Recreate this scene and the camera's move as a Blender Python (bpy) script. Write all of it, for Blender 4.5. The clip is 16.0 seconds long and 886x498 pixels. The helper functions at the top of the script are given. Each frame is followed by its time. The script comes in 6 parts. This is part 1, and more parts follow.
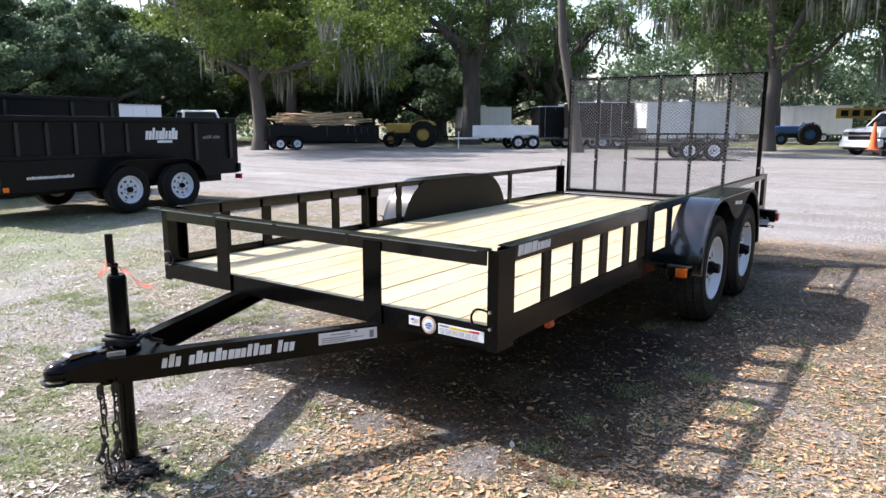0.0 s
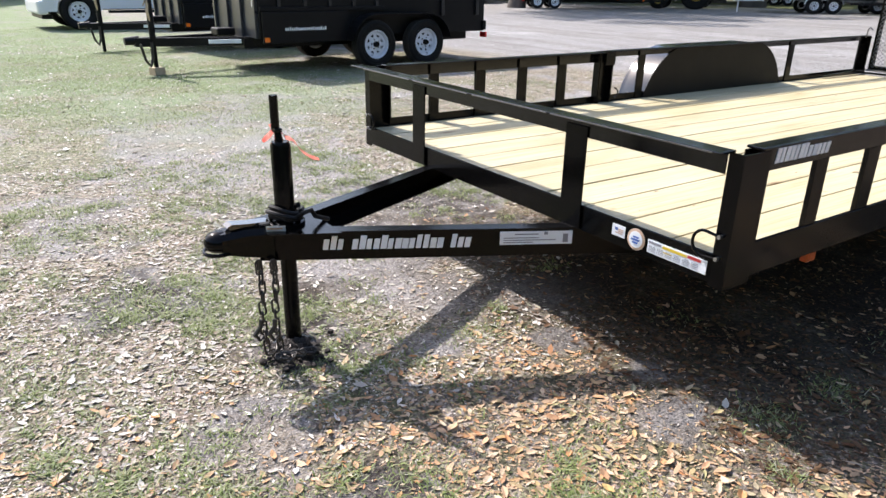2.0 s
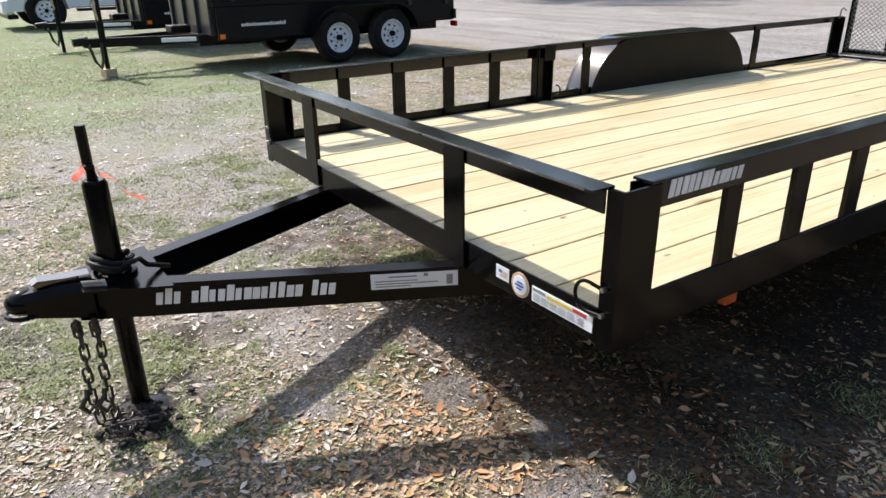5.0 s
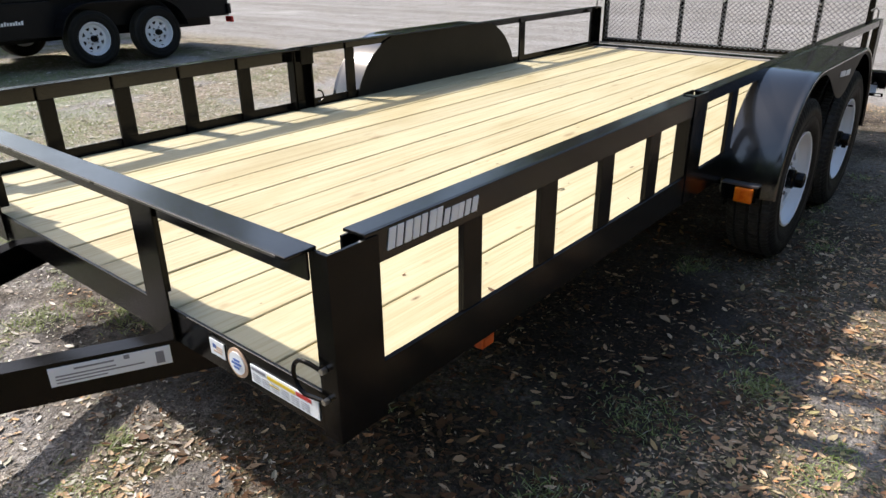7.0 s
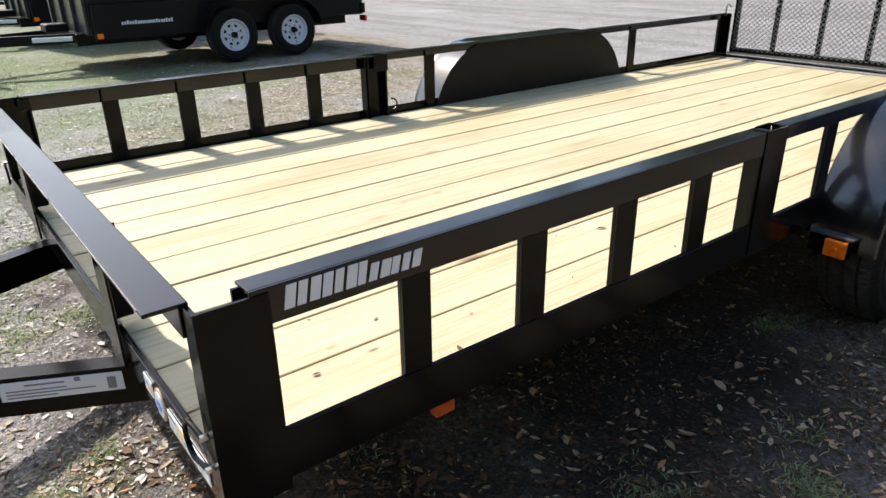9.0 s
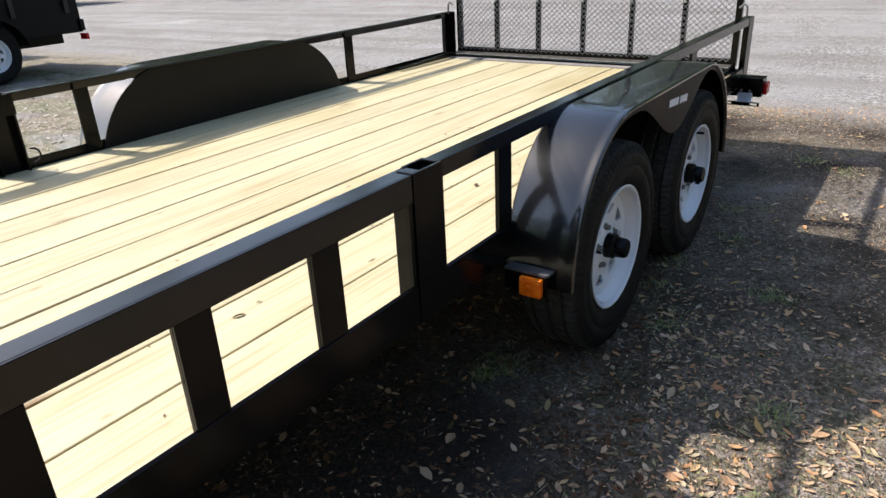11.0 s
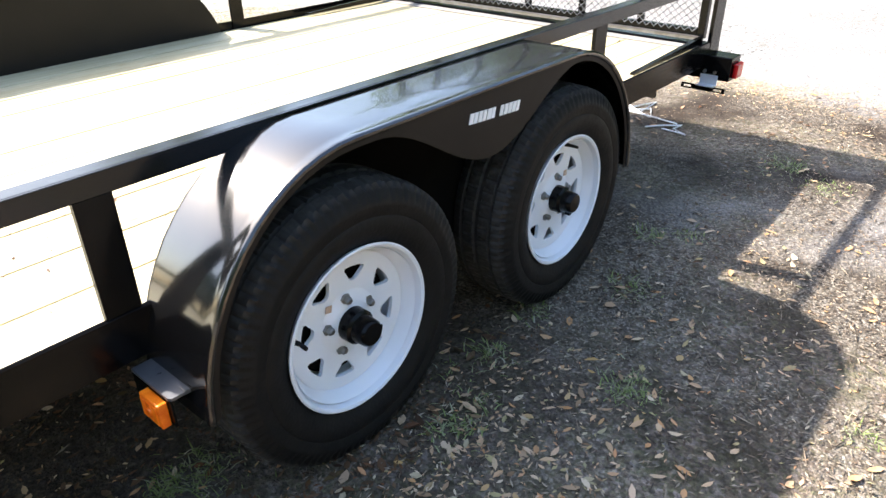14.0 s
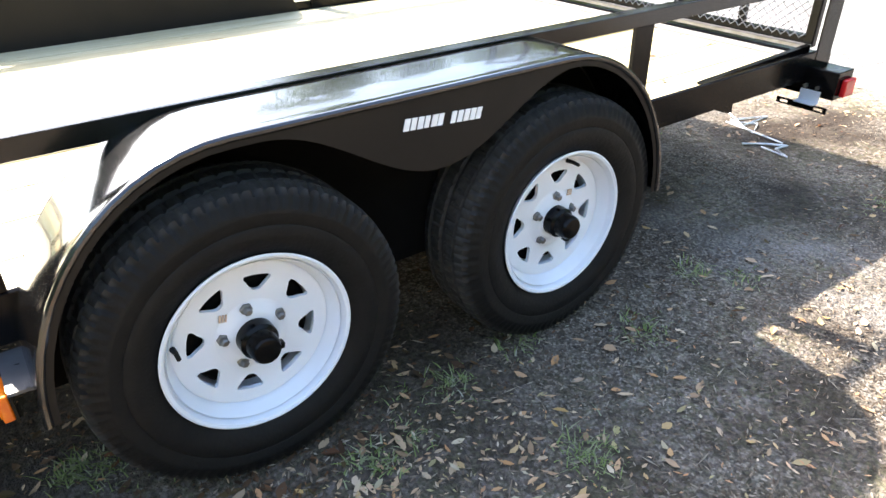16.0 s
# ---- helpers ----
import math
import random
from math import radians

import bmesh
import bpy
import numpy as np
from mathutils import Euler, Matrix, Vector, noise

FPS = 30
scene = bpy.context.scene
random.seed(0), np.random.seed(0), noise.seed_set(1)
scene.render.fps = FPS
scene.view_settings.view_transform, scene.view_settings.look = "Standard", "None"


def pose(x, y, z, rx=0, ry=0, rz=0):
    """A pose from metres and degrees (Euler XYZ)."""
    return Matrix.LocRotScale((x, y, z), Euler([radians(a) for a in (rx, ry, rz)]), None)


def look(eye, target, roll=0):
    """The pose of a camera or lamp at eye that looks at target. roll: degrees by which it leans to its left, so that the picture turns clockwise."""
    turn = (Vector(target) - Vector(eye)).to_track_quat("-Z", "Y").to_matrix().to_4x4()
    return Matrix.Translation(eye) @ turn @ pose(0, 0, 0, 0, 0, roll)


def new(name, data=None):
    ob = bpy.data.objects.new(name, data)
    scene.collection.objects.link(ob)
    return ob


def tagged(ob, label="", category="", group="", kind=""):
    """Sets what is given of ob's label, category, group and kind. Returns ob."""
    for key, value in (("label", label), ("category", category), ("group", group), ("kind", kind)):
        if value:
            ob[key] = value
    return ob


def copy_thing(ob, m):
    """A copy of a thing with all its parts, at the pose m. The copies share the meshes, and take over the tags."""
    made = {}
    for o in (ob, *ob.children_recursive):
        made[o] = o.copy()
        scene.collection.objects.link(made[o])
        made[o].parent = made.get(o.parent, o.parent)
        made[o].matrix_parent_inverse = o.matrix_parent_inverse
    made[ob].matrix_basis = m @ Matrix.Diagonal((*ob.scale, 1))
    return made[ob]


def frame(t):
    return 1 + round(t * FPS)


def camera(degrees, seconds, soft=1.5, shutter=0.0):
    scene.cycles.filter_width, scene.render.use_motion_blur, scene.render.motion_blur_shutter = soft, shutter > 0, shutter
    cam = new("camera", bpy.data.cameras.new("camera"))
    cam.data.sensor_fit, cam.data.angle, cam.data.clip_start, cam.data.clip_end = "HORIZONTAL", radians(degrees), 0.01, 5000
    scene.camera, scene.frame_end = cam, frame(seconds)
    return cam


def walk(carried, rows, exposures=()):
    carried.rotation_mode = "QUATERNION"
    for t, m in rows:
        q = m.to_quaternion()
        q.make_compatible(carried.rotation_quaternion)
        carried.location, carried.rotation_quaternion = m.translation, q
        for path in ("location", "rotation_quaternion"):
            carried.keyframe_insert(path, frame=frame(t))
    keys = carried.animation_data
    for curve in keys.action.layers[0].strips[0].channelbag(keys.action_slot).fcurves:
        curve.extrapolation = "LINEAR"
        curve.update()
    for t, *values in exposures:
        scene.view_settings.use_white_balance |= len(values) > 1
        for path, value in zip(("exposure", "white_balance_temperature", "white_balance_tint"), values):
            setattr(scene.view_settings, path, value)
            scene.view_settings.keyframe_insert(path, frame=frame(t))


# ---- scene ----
cam = camera(65.5, 16.0)
PATH = [
    (0, (0.768, 1.409, 1.218), (-0.373, 3.014, 0.869), -0.1),
    (0.5, (0.735, 1.47, 1.209), (-0.412, 3.062, 0.823), -0.9),
    (1, (0.689, 1.627, 1.204), (-0.583, 3.081, 0.685), -0.2),
    (1.5, (0.647, 1.77, 1.191), (-0.895, 2.853, 0.52), 0.9),
    (2, (0.53, 1.892, 1.182), (-1.016, 2.936, 0.461), 0.7),
    (2.5, (0.397, 1.972, 1.193), (-1.14, 3.038, 0.484), -0.8),
    (3, (0.361, 2.073, 1.203), (-1.223, 3.058, 0.481), -1.0),
    (3.2, (0.382, 2.141, 1.192), (-1.235, 3.079, 0.481), -0.9),
    (5.3, (0.436, 2.472, 1.212), (-1.048, 3.561, 0.431), -1.0),
    (5.5, (0.432, 2.51, 1.212), (-0.995, 3.676, 0.437), -1.0),
    (6, (0.37, 2.638, 1.234), (-0.96, 3.922, 0.47), 0.2),
    (6.5, (0.334, 2.737, 1.235), (-0.883, 4.12, 0.457), -0.0),
    (7, (0.336, 2.826, 1.226), (-0.85, 4.232, 0.438), -1.1),
    (7.5, (0.346, 2.981, 1.233), (-1.015, 4.226, 0.461), 0.2),
    (8, (0.391, 3.105, 1.244), (-1.076, 4.233, 0.483), 0.6),
    (8.5, (0.417, 3.167, 1.238), (-1.085, 4.234, 0.459), -0.4),
    (9, (0.44, 3.238, 1.246), (-1.018, 4.361, 0.461), -1.2),
    (9.5, (0.422, 3.382, 1.254), (-0.895, 4.698, 0.523), -1.1),
    (10, (0.4, 3.568, 1.266), (-0.799, 5.003, 0.555), -2.8),
    (10.2, (0.394, 3.626, 1.259), (-0.765, 5.09, 0.544), -3.5),
    (12.3, (0.492, 4.438, 1.227), (-0.511, 5.903, 0.307), -2.8),
    (12.5, (0.511, 4.494, 1.235), (-0.514, 5.954, 0.331), -3.0),
    (13, (0.646, 4.698, 1.237), (-0.465, 6.098, 0.339), 0.9),
    (13.5, (0.686, 4.854, 1.221), (-0.478, 6.168, 0.263), -0.9),
    (14, (0.632, 5.044, 1.218), (-0.51, 6.364, 0.242), -1.0),
    (14.5, (0.617, 5.169, 1.198), (-0.591, 6.404, 0.191), -2.8),
    (15, (0.679, 5.338, 1.208), (-0.668, 6.445, 0.228), 0.9),
    (15.5, (0.754, 5.41, 1.187), (-0.657, 6.401, 0.172), 0.2),
    (16, (0.799, 5.512, 1.185), (-0.61, 6.516, 0.182), -0.9),
]
EXPOSURE = [(0.0, 1.22, 6300, 17), (1.0, 1.24, 6300, 17), (2.0, 1.08, 6350, 15), (3.0, 0.99, 6400, 14), (5.5, 0.88, 6650, 13), (7.0, 0.84, 6650, 12), (8.0, 0.94, 6500, 12), (9.0, 0.88, 6500, 12), (10.0, 0.83, 6500, 12), (12.5, 1.29, 6600, 12), (14.0, 2.15, 6650, 11), (15.0, 2.32, 6700, 11), (16.0, 2.65, 6750, 11)]
walk(cam, [(t, look(eye, target, roll)) for t, eye, target, roll in PATH], EXPOSURE)

# ---- world and sun ----
TO_SUN = Vector((-0.98, -0.225, 1.0)).normalized()
world = bpy.data.worlds.new("world")
scene.world = world
world.use_nodes = True
wn = world.node_tree
sky = wn.nodes.new("ShaderNodeTexSky")
sky.sky_type = "NISHITA"
sky.sun_disc = False
sky.sun_elevation = math.asin(TO_SUN.z)
sky.sun_rotation = math.atan2(TO_SUN.x, TO_SUN.y)
sky.air_density, sky.dust_density, sky.ozone_density = 1.2, 2.0, 1.2
wn.links.new(sky.outputs[0], wn.nodes["Background"].inputs[0])
wn.nodes["Background"].inputs[1].default_value = 0.15
sun = new("sun", bpy.data.lights.new("sun", "SUN"))
sun.data.energy, sun.data.angle, sun.data.color = 4.2, radians(1.0), (1.0, 0.96, 0.90)
sun.matrix_basis = look(TO_SUN * 30, (0, 0, 0))


# ---- materials ----
def mat(name, colour, rough=0.5, metal=0.0, second=None, scale=8.0, amount=0.5, bump=0.0, bump_scale=60.0, stretch=(1, 1, 1),
        island=0.0, spec=0.5, coat=0.0, obj_random=0.0, fine=0.0):
    """A node material: two colours mixed by coarse noise, fine grain, bump, and a value shift per island or per object."""
    m = bpy.data.materials.new(name)
    m.use_nodes = True
    n, l = m.node_tree.nodes, m.node_tree.links
    b = n["Principled BSDF"]
    b.inputs["Roughness"].default_value, b.inputs["Metallic"].default_value = rough, metal
    b.inputs["Specular IOR Level"].default_value, b.inputs["Coat Weight"].default_value = spec, coat
    co = n.new("ShaderNodeTexCoord")
    mp = n.new("ShaderNodeMapping")
    mp.inputs["Scale"].default_value = stretch
    l.new(co.outputs["Object"], mp.inputs["Vector"])
    no = n.new("ShaderNodeTexNoise")
    no.inputs["Scale"].default_value, no.inputs["Detail"].default_value, no.inputs["Roughness"].default_value = scale, 6, 0.6
    l.new(mp.outputs[0], no.inputs["Vector"])
    ramp = n.new("ShaderNodeValToRGB")
    ramp.color_ramp.elements[0].position, ramp.color_ramp.elements[1].position = 0.5 - 0.5 * amount, 0.5 + 0.5 * amount
    second = second or tuple(c * 0.75 for c in colour)
    ramp.color_ramp.elements[0].color, ramp.color_ramp.elements[1].color = (*second, 1), (*colour, 1)
    l.new(no.outputs["Fac"], ramp.inputs["Fac"])
    out = ramp.outputs[0]
    if island or obj_random or fine:
        hsv = n.new("ShaderNodeHueSaturation")
        l.new(out, hsv.inputs["Color"])
        v = n.new("ShaderNodeMapRange")
        k = island or obj_random or fine
        v.inputs["To Min"].default_value, v.inputs["To Max"].default_value = 1 - k, 1 + k
        if island:
            l.new(n.new("ShaderNodeNewGeometry").outputs["Random Per Island"], v.inputs["Value"])
        elif obj_random:
            l.new(n.new("ShaderNodeObjectInfo").outputs["Random"], v.inputs["Value"])
        else:
            f = n.new("ShaderNodeTexNoise")
            f.inputs["Scale"].default_value, f.inputs["Detail"].default_value = scale * 14, 3
            l.new(mp.outputs[0], f.inputs["Vector"])
            l.new(f.outputs["Fac"], v.inputs["Value"])
        l.new(v.outputs[0], hsv.inputs["Value"])
        out = hsv.outputs[0]
    l.new(out, b.inputs["Base Color"])
    r = n.new("ShaderNodeMapRange")
    r.inputs["To Min"].default_value, r.inputs["To Max"].default_value = max(rough - 0.1, 0.02), min(rough + 0.12, 1)
    l.new(no.outputs["Fac"], r.inputs["Value"])
    l.new(r.outputs[0], b.inputs["Roughness"])
    if bump:
        f2 = n.new("ShaderNodeTexNoise")
        f2.inputs["Scale"].default_value, f2.inputs["Detail"].default_value = bump_scale, 5
        l.new(mp.outputs[0], f2.inputs["Vector"])
        bp = n.new("ShaderNodeBump")
        bp.inputs["Strength"].default_value, bp.inputs["Distance"].default_value = bump, 0.01
        l.new(f2.outputs["Fac"], bp.inputs["Height"])
        l.new(bp.outputs[0], b.inputs["Normal"])
    return m


BLACK = mat("black_paint", (0.0026, 0.0026, 0.0030), 0.17, second=(0.0042, 0.0039, 0.0036), scale=5, bump=0.015, bump_scale=60, spec=0.15)
RAIL_BLACK = mat("glossy_black_rail_paint", (0.003, 0.003, 0.0034), 0.14, second=(0.006, 0.006, 0.0062), scale=7, bump=0.012, bump_scale=60, spec=0.42)
BLACK_FAR = mat("black_paint_dusty", (0.005, 0.005, 0.006), 0.4, second=(0.008, 0.008, 0.009), scale=3, spec=0.18)
FENDER = mat("black_fender_paint", (0.0035, 0.0035, 0.004), 0.15, second=(0.007, 0.007, 0.007), scale=4, bump=0.02, bump_scale=9, spec=0.75, coat=0.45)
MATTE = mat("matte_black", (0.0030, 0.0028, 0.0026), 0.9, second=(0.005, 0.0045, 0.004), scale=12, spec=0.05)
SKIRT = mat("dull_black_skirt_paint", (0.0065, 0.005, 0.0045), 0.5, second=(0.010, 0.008, 0.007), scale=4, spec=0.25)
RUBBER = mat("tyre_rubber", (0.0030, 0.0030, 0.0033), 0.6, second=(0.0065, 0.0062, 0.0058), scale=20, bump=0.15, bump_scale=120, spec=0.25)
WHITE_RIM = mat("white_rim_enamel", (0.80, 0.82, 0.86), 0.32, second=(0.74, 0.76, 0.80), scale=6)
WHITE = mat("white_paint", (0.78, 0.79, 0.80), 0.35, second=(0.70, 0.71, 0.72), scale=1.5)
CHROME = mat("zinc_steel", (0.62, 0.63, 0.64), 0.28, 1.0, second=(0.5, 0.5, 0.5), scale=30)
ZINC = mat("bright_zinc_plate", (0.72, 0.76, 0.80), 0.35, 0.35, second=(0.62, 0.66, 0.70), scale=30)
STEEL = mat("dull_steel", (0.28, 0.28, 0.28), 0.45, 1.0, second=(0.16, 0.15, 0.14), scale=25)
CHAIN = mat("dark_chain_steel", (0.09, 0.085, 0.08), 0.5, 0.7, second=(0.04, 0.035, 0.03), scale=40)
# black bracket paint lightened: sun sheen on its top put in the colour
BRACKET = mat("sheen_grey_paint", (0.085, 0.085, 0.09), 0.30, second=(0.05, 0.05, 0.052), scale=24, bump=0.03, bump_scale=90, spec=0.8)
AMBER = mat("amber_lens", (0.95, 0.22, 0.01), 0.18, second=(0.8, 0.13, 0.005), scale=40, amount=0.3)
# under-frame lenses: amber darkened for the shade they sit in
DARK_AMBER = mat("shaded_amber_lens", (0.62, 0.10, 0.008), 0.3, second=(0.40, 0.06, 0.006), scale=30)
# worn black mesh, lightened: the sun's glint is put into its colour
MESH = mat("worn_glint_mesh", (0.15, 0.152, 0.158), 0.32, second=(0.075, 0.075, 0.078), scale=14, spec=0.5)
RED = mat("red_lens", (0.65, 0.02, 0.02), 0.18, second=(0.45, 0.01, 0.01), scale=30)
STICKER = mat("white_sticker", (0.82, 0.86, 0.90), 0.35, second=(0.76, 0.80, 0.84), scale=12)
LETTER = mat("silver_vinyl", (0.94, 0.94, 0.95), 0.35, second=(0.76, 0.77, 0.78), scale=10)
INK = mat("grey_ink", (0.25, 0.26, 0.30), 0.5)
YELLOW_INK = mat("yellow_ink", (0.75, 0.55, 0.05), 0.5)
RED_INK = mat("red_ink", (0.55, 0.05, 0.05), 0.5)
BLUE_INK = mat("blue_ink", (0.08, 0.16, 0.45), 0.5)
TAN_INK = mat("tan_ink", (0.60, 0.42, 0.30), 0.5)
PINK = mat("pink_flagging_tape", (0.95, 0.30, 0.24), 0.5, second=(0.95, 0.72, 0.66), scale=20)
GLASS = mat("dark_window_glass", (0.02, 0.024, 0.028), 0.06)
BARK = mat("oak_bark", (0.115, 0.100, 0.088), 0.9, second=(0.06, 0.05, 0.042), scale=3, stretch=(1, 1, 0.25), bump=0.8, bump_scale=9)
YELLOW = mat("yellow_machine_paint", (0.55, 0.36, 0.06), 0.5, second=(0.40, 0.26, 0.06), scale=2)
BLUE = mat("blue_machine_paint", (0.04, 0.12, 0.34), 0.45, second=(0.03, 0.08, 0.22), scale=2)
ORANGE = mat("orange_cone_plastic", (0.85, 0.14, 0.03), 0.5)
LUMBER = mat("rough_lumber", (0.72, 0.56, 0.37), 0.8, second=(0.52, 0.38, 0.24), scale=3, island=0.3)
GREY_SHEET = mat("grey_metal_sheet", (0.52, 0.54, 0.56), 0.45, second=(0.44, 0.46, 0.48), scale=1.2)
BLOCK = mat("pale_wood_block", (0.55, 0.44, 0.30), 0.8, second=(0.4, 0.3, 0.2), scale=20)


def leaf_mat(name, colours, rough=0.6, through_light=0.25):
    """Leaves: a colour per island from a ramp, with some light passing through."""
    m = bpy.data.materials.new(name)
    m.use_nodes = True
    n, l = m.node_tree.nodes, m.node_tree.links
    b = n["Principled BSDF"]
    b.inputs["Roughness"].default_value, b.inputs["Specular IOR Level"].default_value = rough, 0.3
    ramp = n.new("ShaderNodeValToRGB")
    e = ramp.color_ramp.elements
    for i, c in enumerate(colours):
        x = e[i] if i < 2 else e.new(1.0)
        x.color = (*c, 1)
    for i in range(len(colours)):
        e[i].position = i / max(len(colours) - 1, 1)
    l.new(n.new("ShaderNodeNewGeometry").outputs["Random Per Island"], ramp.inputs["Fac"])
    l.new(ramp.outputs[0], b.inputs["Base Color"])
    if through_light:
        t = n.new("ShaderNodeBsdfTranslucent")
        l.new(ramp.outputs[0], t.inputs["Color"])
        mix = n.new("ShaderNodeMixShader")
        mix.inputs[0].default_value = through_light
        l.new(b.outputs[0], mix.inputs[1])
        l.new(t.outputs[0], mix.inputs[2])
        l.new(mix.outputs[0], n["Material Output"].inputs["Surface"])
    return m


LITTER = leaf_mat("dry_oak_leaves", [(0.228, 0.188, 0.148), (0.531, 0.493, 0.438), (0.337, 0.256, 0.188), (0.644, 0.606, 0.557), (0.256, 0.256, 0.169), (0.555, 0.505, 0.443), (0.157, 0.132, 0.107), (0.444, 0.339, 0.252), (0.323, 0.317, 0.224), (0.707, 0.676, 0.627), (0.273, 0.223, 0.174)], 0.7, 0.1)
LITTER_BROWN = leaf_mat("brown_oak_leaves", [(0.190, 0.112, 0.060), (0.530, 0.365, 0.220), (0.420, 0.205, 0.095), (0.550, 0.410, 0.265), (0.270, 0.170, 0.095), (0.365, 0.315, 0.150), (0.500, 0.240, 0.105), (0.590, 0.470, 0.335), (0.25, 0.22, 0.11)], 0.7, 0.1)
# dark leaf browns; under the trailer they stand in for its shade
LITTER_DARK = leaf_mat("dark_oak_leaves", [(0.045, 0.022, 0.010), (0.115, 0.064, 0.032), (0.090, 0.036, 0.014), (0.140, 0.087, 0.046), (0.055, 0.029, 0.014), (0.085, 0.060, 0.022), (0.140, 0.056, 0.020), (0.150, 0.098, 0.060)], 0.7, 0.1)
GRASS = leaf_mat("grass_blades", [(0.165, 0.225, 0.055), (0.250, 0.300, 0.105), (0.120, 0.165, 0.042), (0.330, 0.335, 0.200), (0.200, 0.255, 0.080), (0.370, 0.350, 0.270)], 0.6, 0.3)
OAK_LEAF = leaf_mat("oak_foliage", [(0.065, 0.111, 0.037), (0.111, 0.182, 0.054), (0.156, 0.247, 0.076), (0.085, 0.137, 0.048), (0.208, 0.299, 0.102)], 0.5, 0.22)
OAK_LIGHT = leaf_mat("fresh_oak_foliage", [(0.075, 0.118, 0.022), (0.135, 0.195, 0.036), (0.205, 0.260, 0.052), (0.100, 0.152, 0.030), (0.170, 0.232, 0.052)], 0.5, 0.32)
FAR_LEAF = leaf_mat("dark_foliage", [(0.070, 0.112, 0.066), (0.105, 0.162, 0.088), (0.150, 0.215, 0.122), (0.085, 0.135, 0.076)], 0.55, 0.42)
MOSS = leaf_mat("spanish_moss", [(0.160, 0.168, 0.136), (0.240, 0.248, 0.208), (0.128, 0.136, 0.104)], 0.9, 0.2)


def pine_mat():
    """Treated pine boards: pale yellow, streaked along the board, with fine grain, knots and a tint of their own."""
    m = mat("treated_pine", (0.505, 0.453, 0.292), 0.62, second=(0.420, 0.355, 0.208), scale=2.2, amount=0.5, stretch=(14, 1.0, 14), bump=0.12, bump_scale=26, obj_random=0.07)
    n, l = m.node_tree.nodes, m.node_tree.links
    b = n["Principled BSDF"]
    out = b.inputs["Base Color"].links[0].from_socket
    co = n.new("ShaderNodeTexCoord")
    info = n.new("ShaderNodeObjectInfo")
    add = n.new("ShaderNodeVectorMath")
    add.operation = "ADD"
    l.new(co.outputs["Object"], add.inputs[0])
    l.new(info.outputs["Location"], add.inputs[1])

    def times(colour_a, tex, socket, lo, hi, dark, fac):
        r = n.new("ShaderNodeValToRGB")
        r.color_ramp.elements[0].position, r.color_ramp.elements[1].position = lo, hi
        r.color_ramp.elements[0].color, r.color_ramp.elements[1].color = (*dark, 1), (1, 1, 1, 1)
        l.new(tex.outputs[socket], r.inputs["Fac"])
        mul = n.new("ShaderNodeMix")
        mul.data_type, mul.blend_type = "RGBA", "MULTIPLY"
        mul.inputs["Factor"].default_value = fac
        l.new(colour_a, mul.inputs["A"])
        l.new(r.outputs[0], mul.inputs["B"])
        return mul.outputs["Result"]

    def mapped(scale):
        mp = n.new("ShaderNodeMapping")
        mp.inputs["Scale"].default_value = scale
        l.new(add.outputs[0], mp.inputs["Vector"])
        return mp
    for scale, dark, fac in (((6.0, 1.7, 1), (0.40, 0.24, 0.11), 0.85), ((11.0, 5.0, 1), (0.55, 0.40, 0.24), 0.5), ((9.0, 3.2, 1), (0.22, 0.12, 0.05), 0.9)):
        v = n.new("ShaderNodeTexVoronoi")
        v.inputs["Scale"].default_value = 1.0
        l.new(mapped(scale).outputs[0], v.inputs["Vector"])
        out = times(out, v, "Distance", *((0.03, 0.11) if fac < 0.9 else (0.02, 0.065)), dark, fac)
    g = n.new("ShaderNodeTexNoise")
    g.inputs["Scale"].default_value, g.inputs["Detail"].default_value, g.inputs["Distortion"].default_value = 1.0, 5, 0.6
    l.new(mapped((110, 2.0, 1)).outputs[0], g.inputs["Vector"])
    out = times(out, g, "Fac", 0.36, 0.52, (0.76, 0.68, 0.55), 0.6)
    st = n.new("ShaderNodeTexNoise")
    st.inputs["Scale"].default_value, st.inputs["Detail"].default_value = 1.0, 6
    l.new(mapped((3.5, 1.3, 1)).outputs[0], st.inputs["Vector"])
    out = times(out, st, "Fac", 0.34, 0.55, (0.78, 0.72, 0.57), 0.6)
    l.new(out, b.inputs["Base Color"])
    return m


PINE = pine_mat()


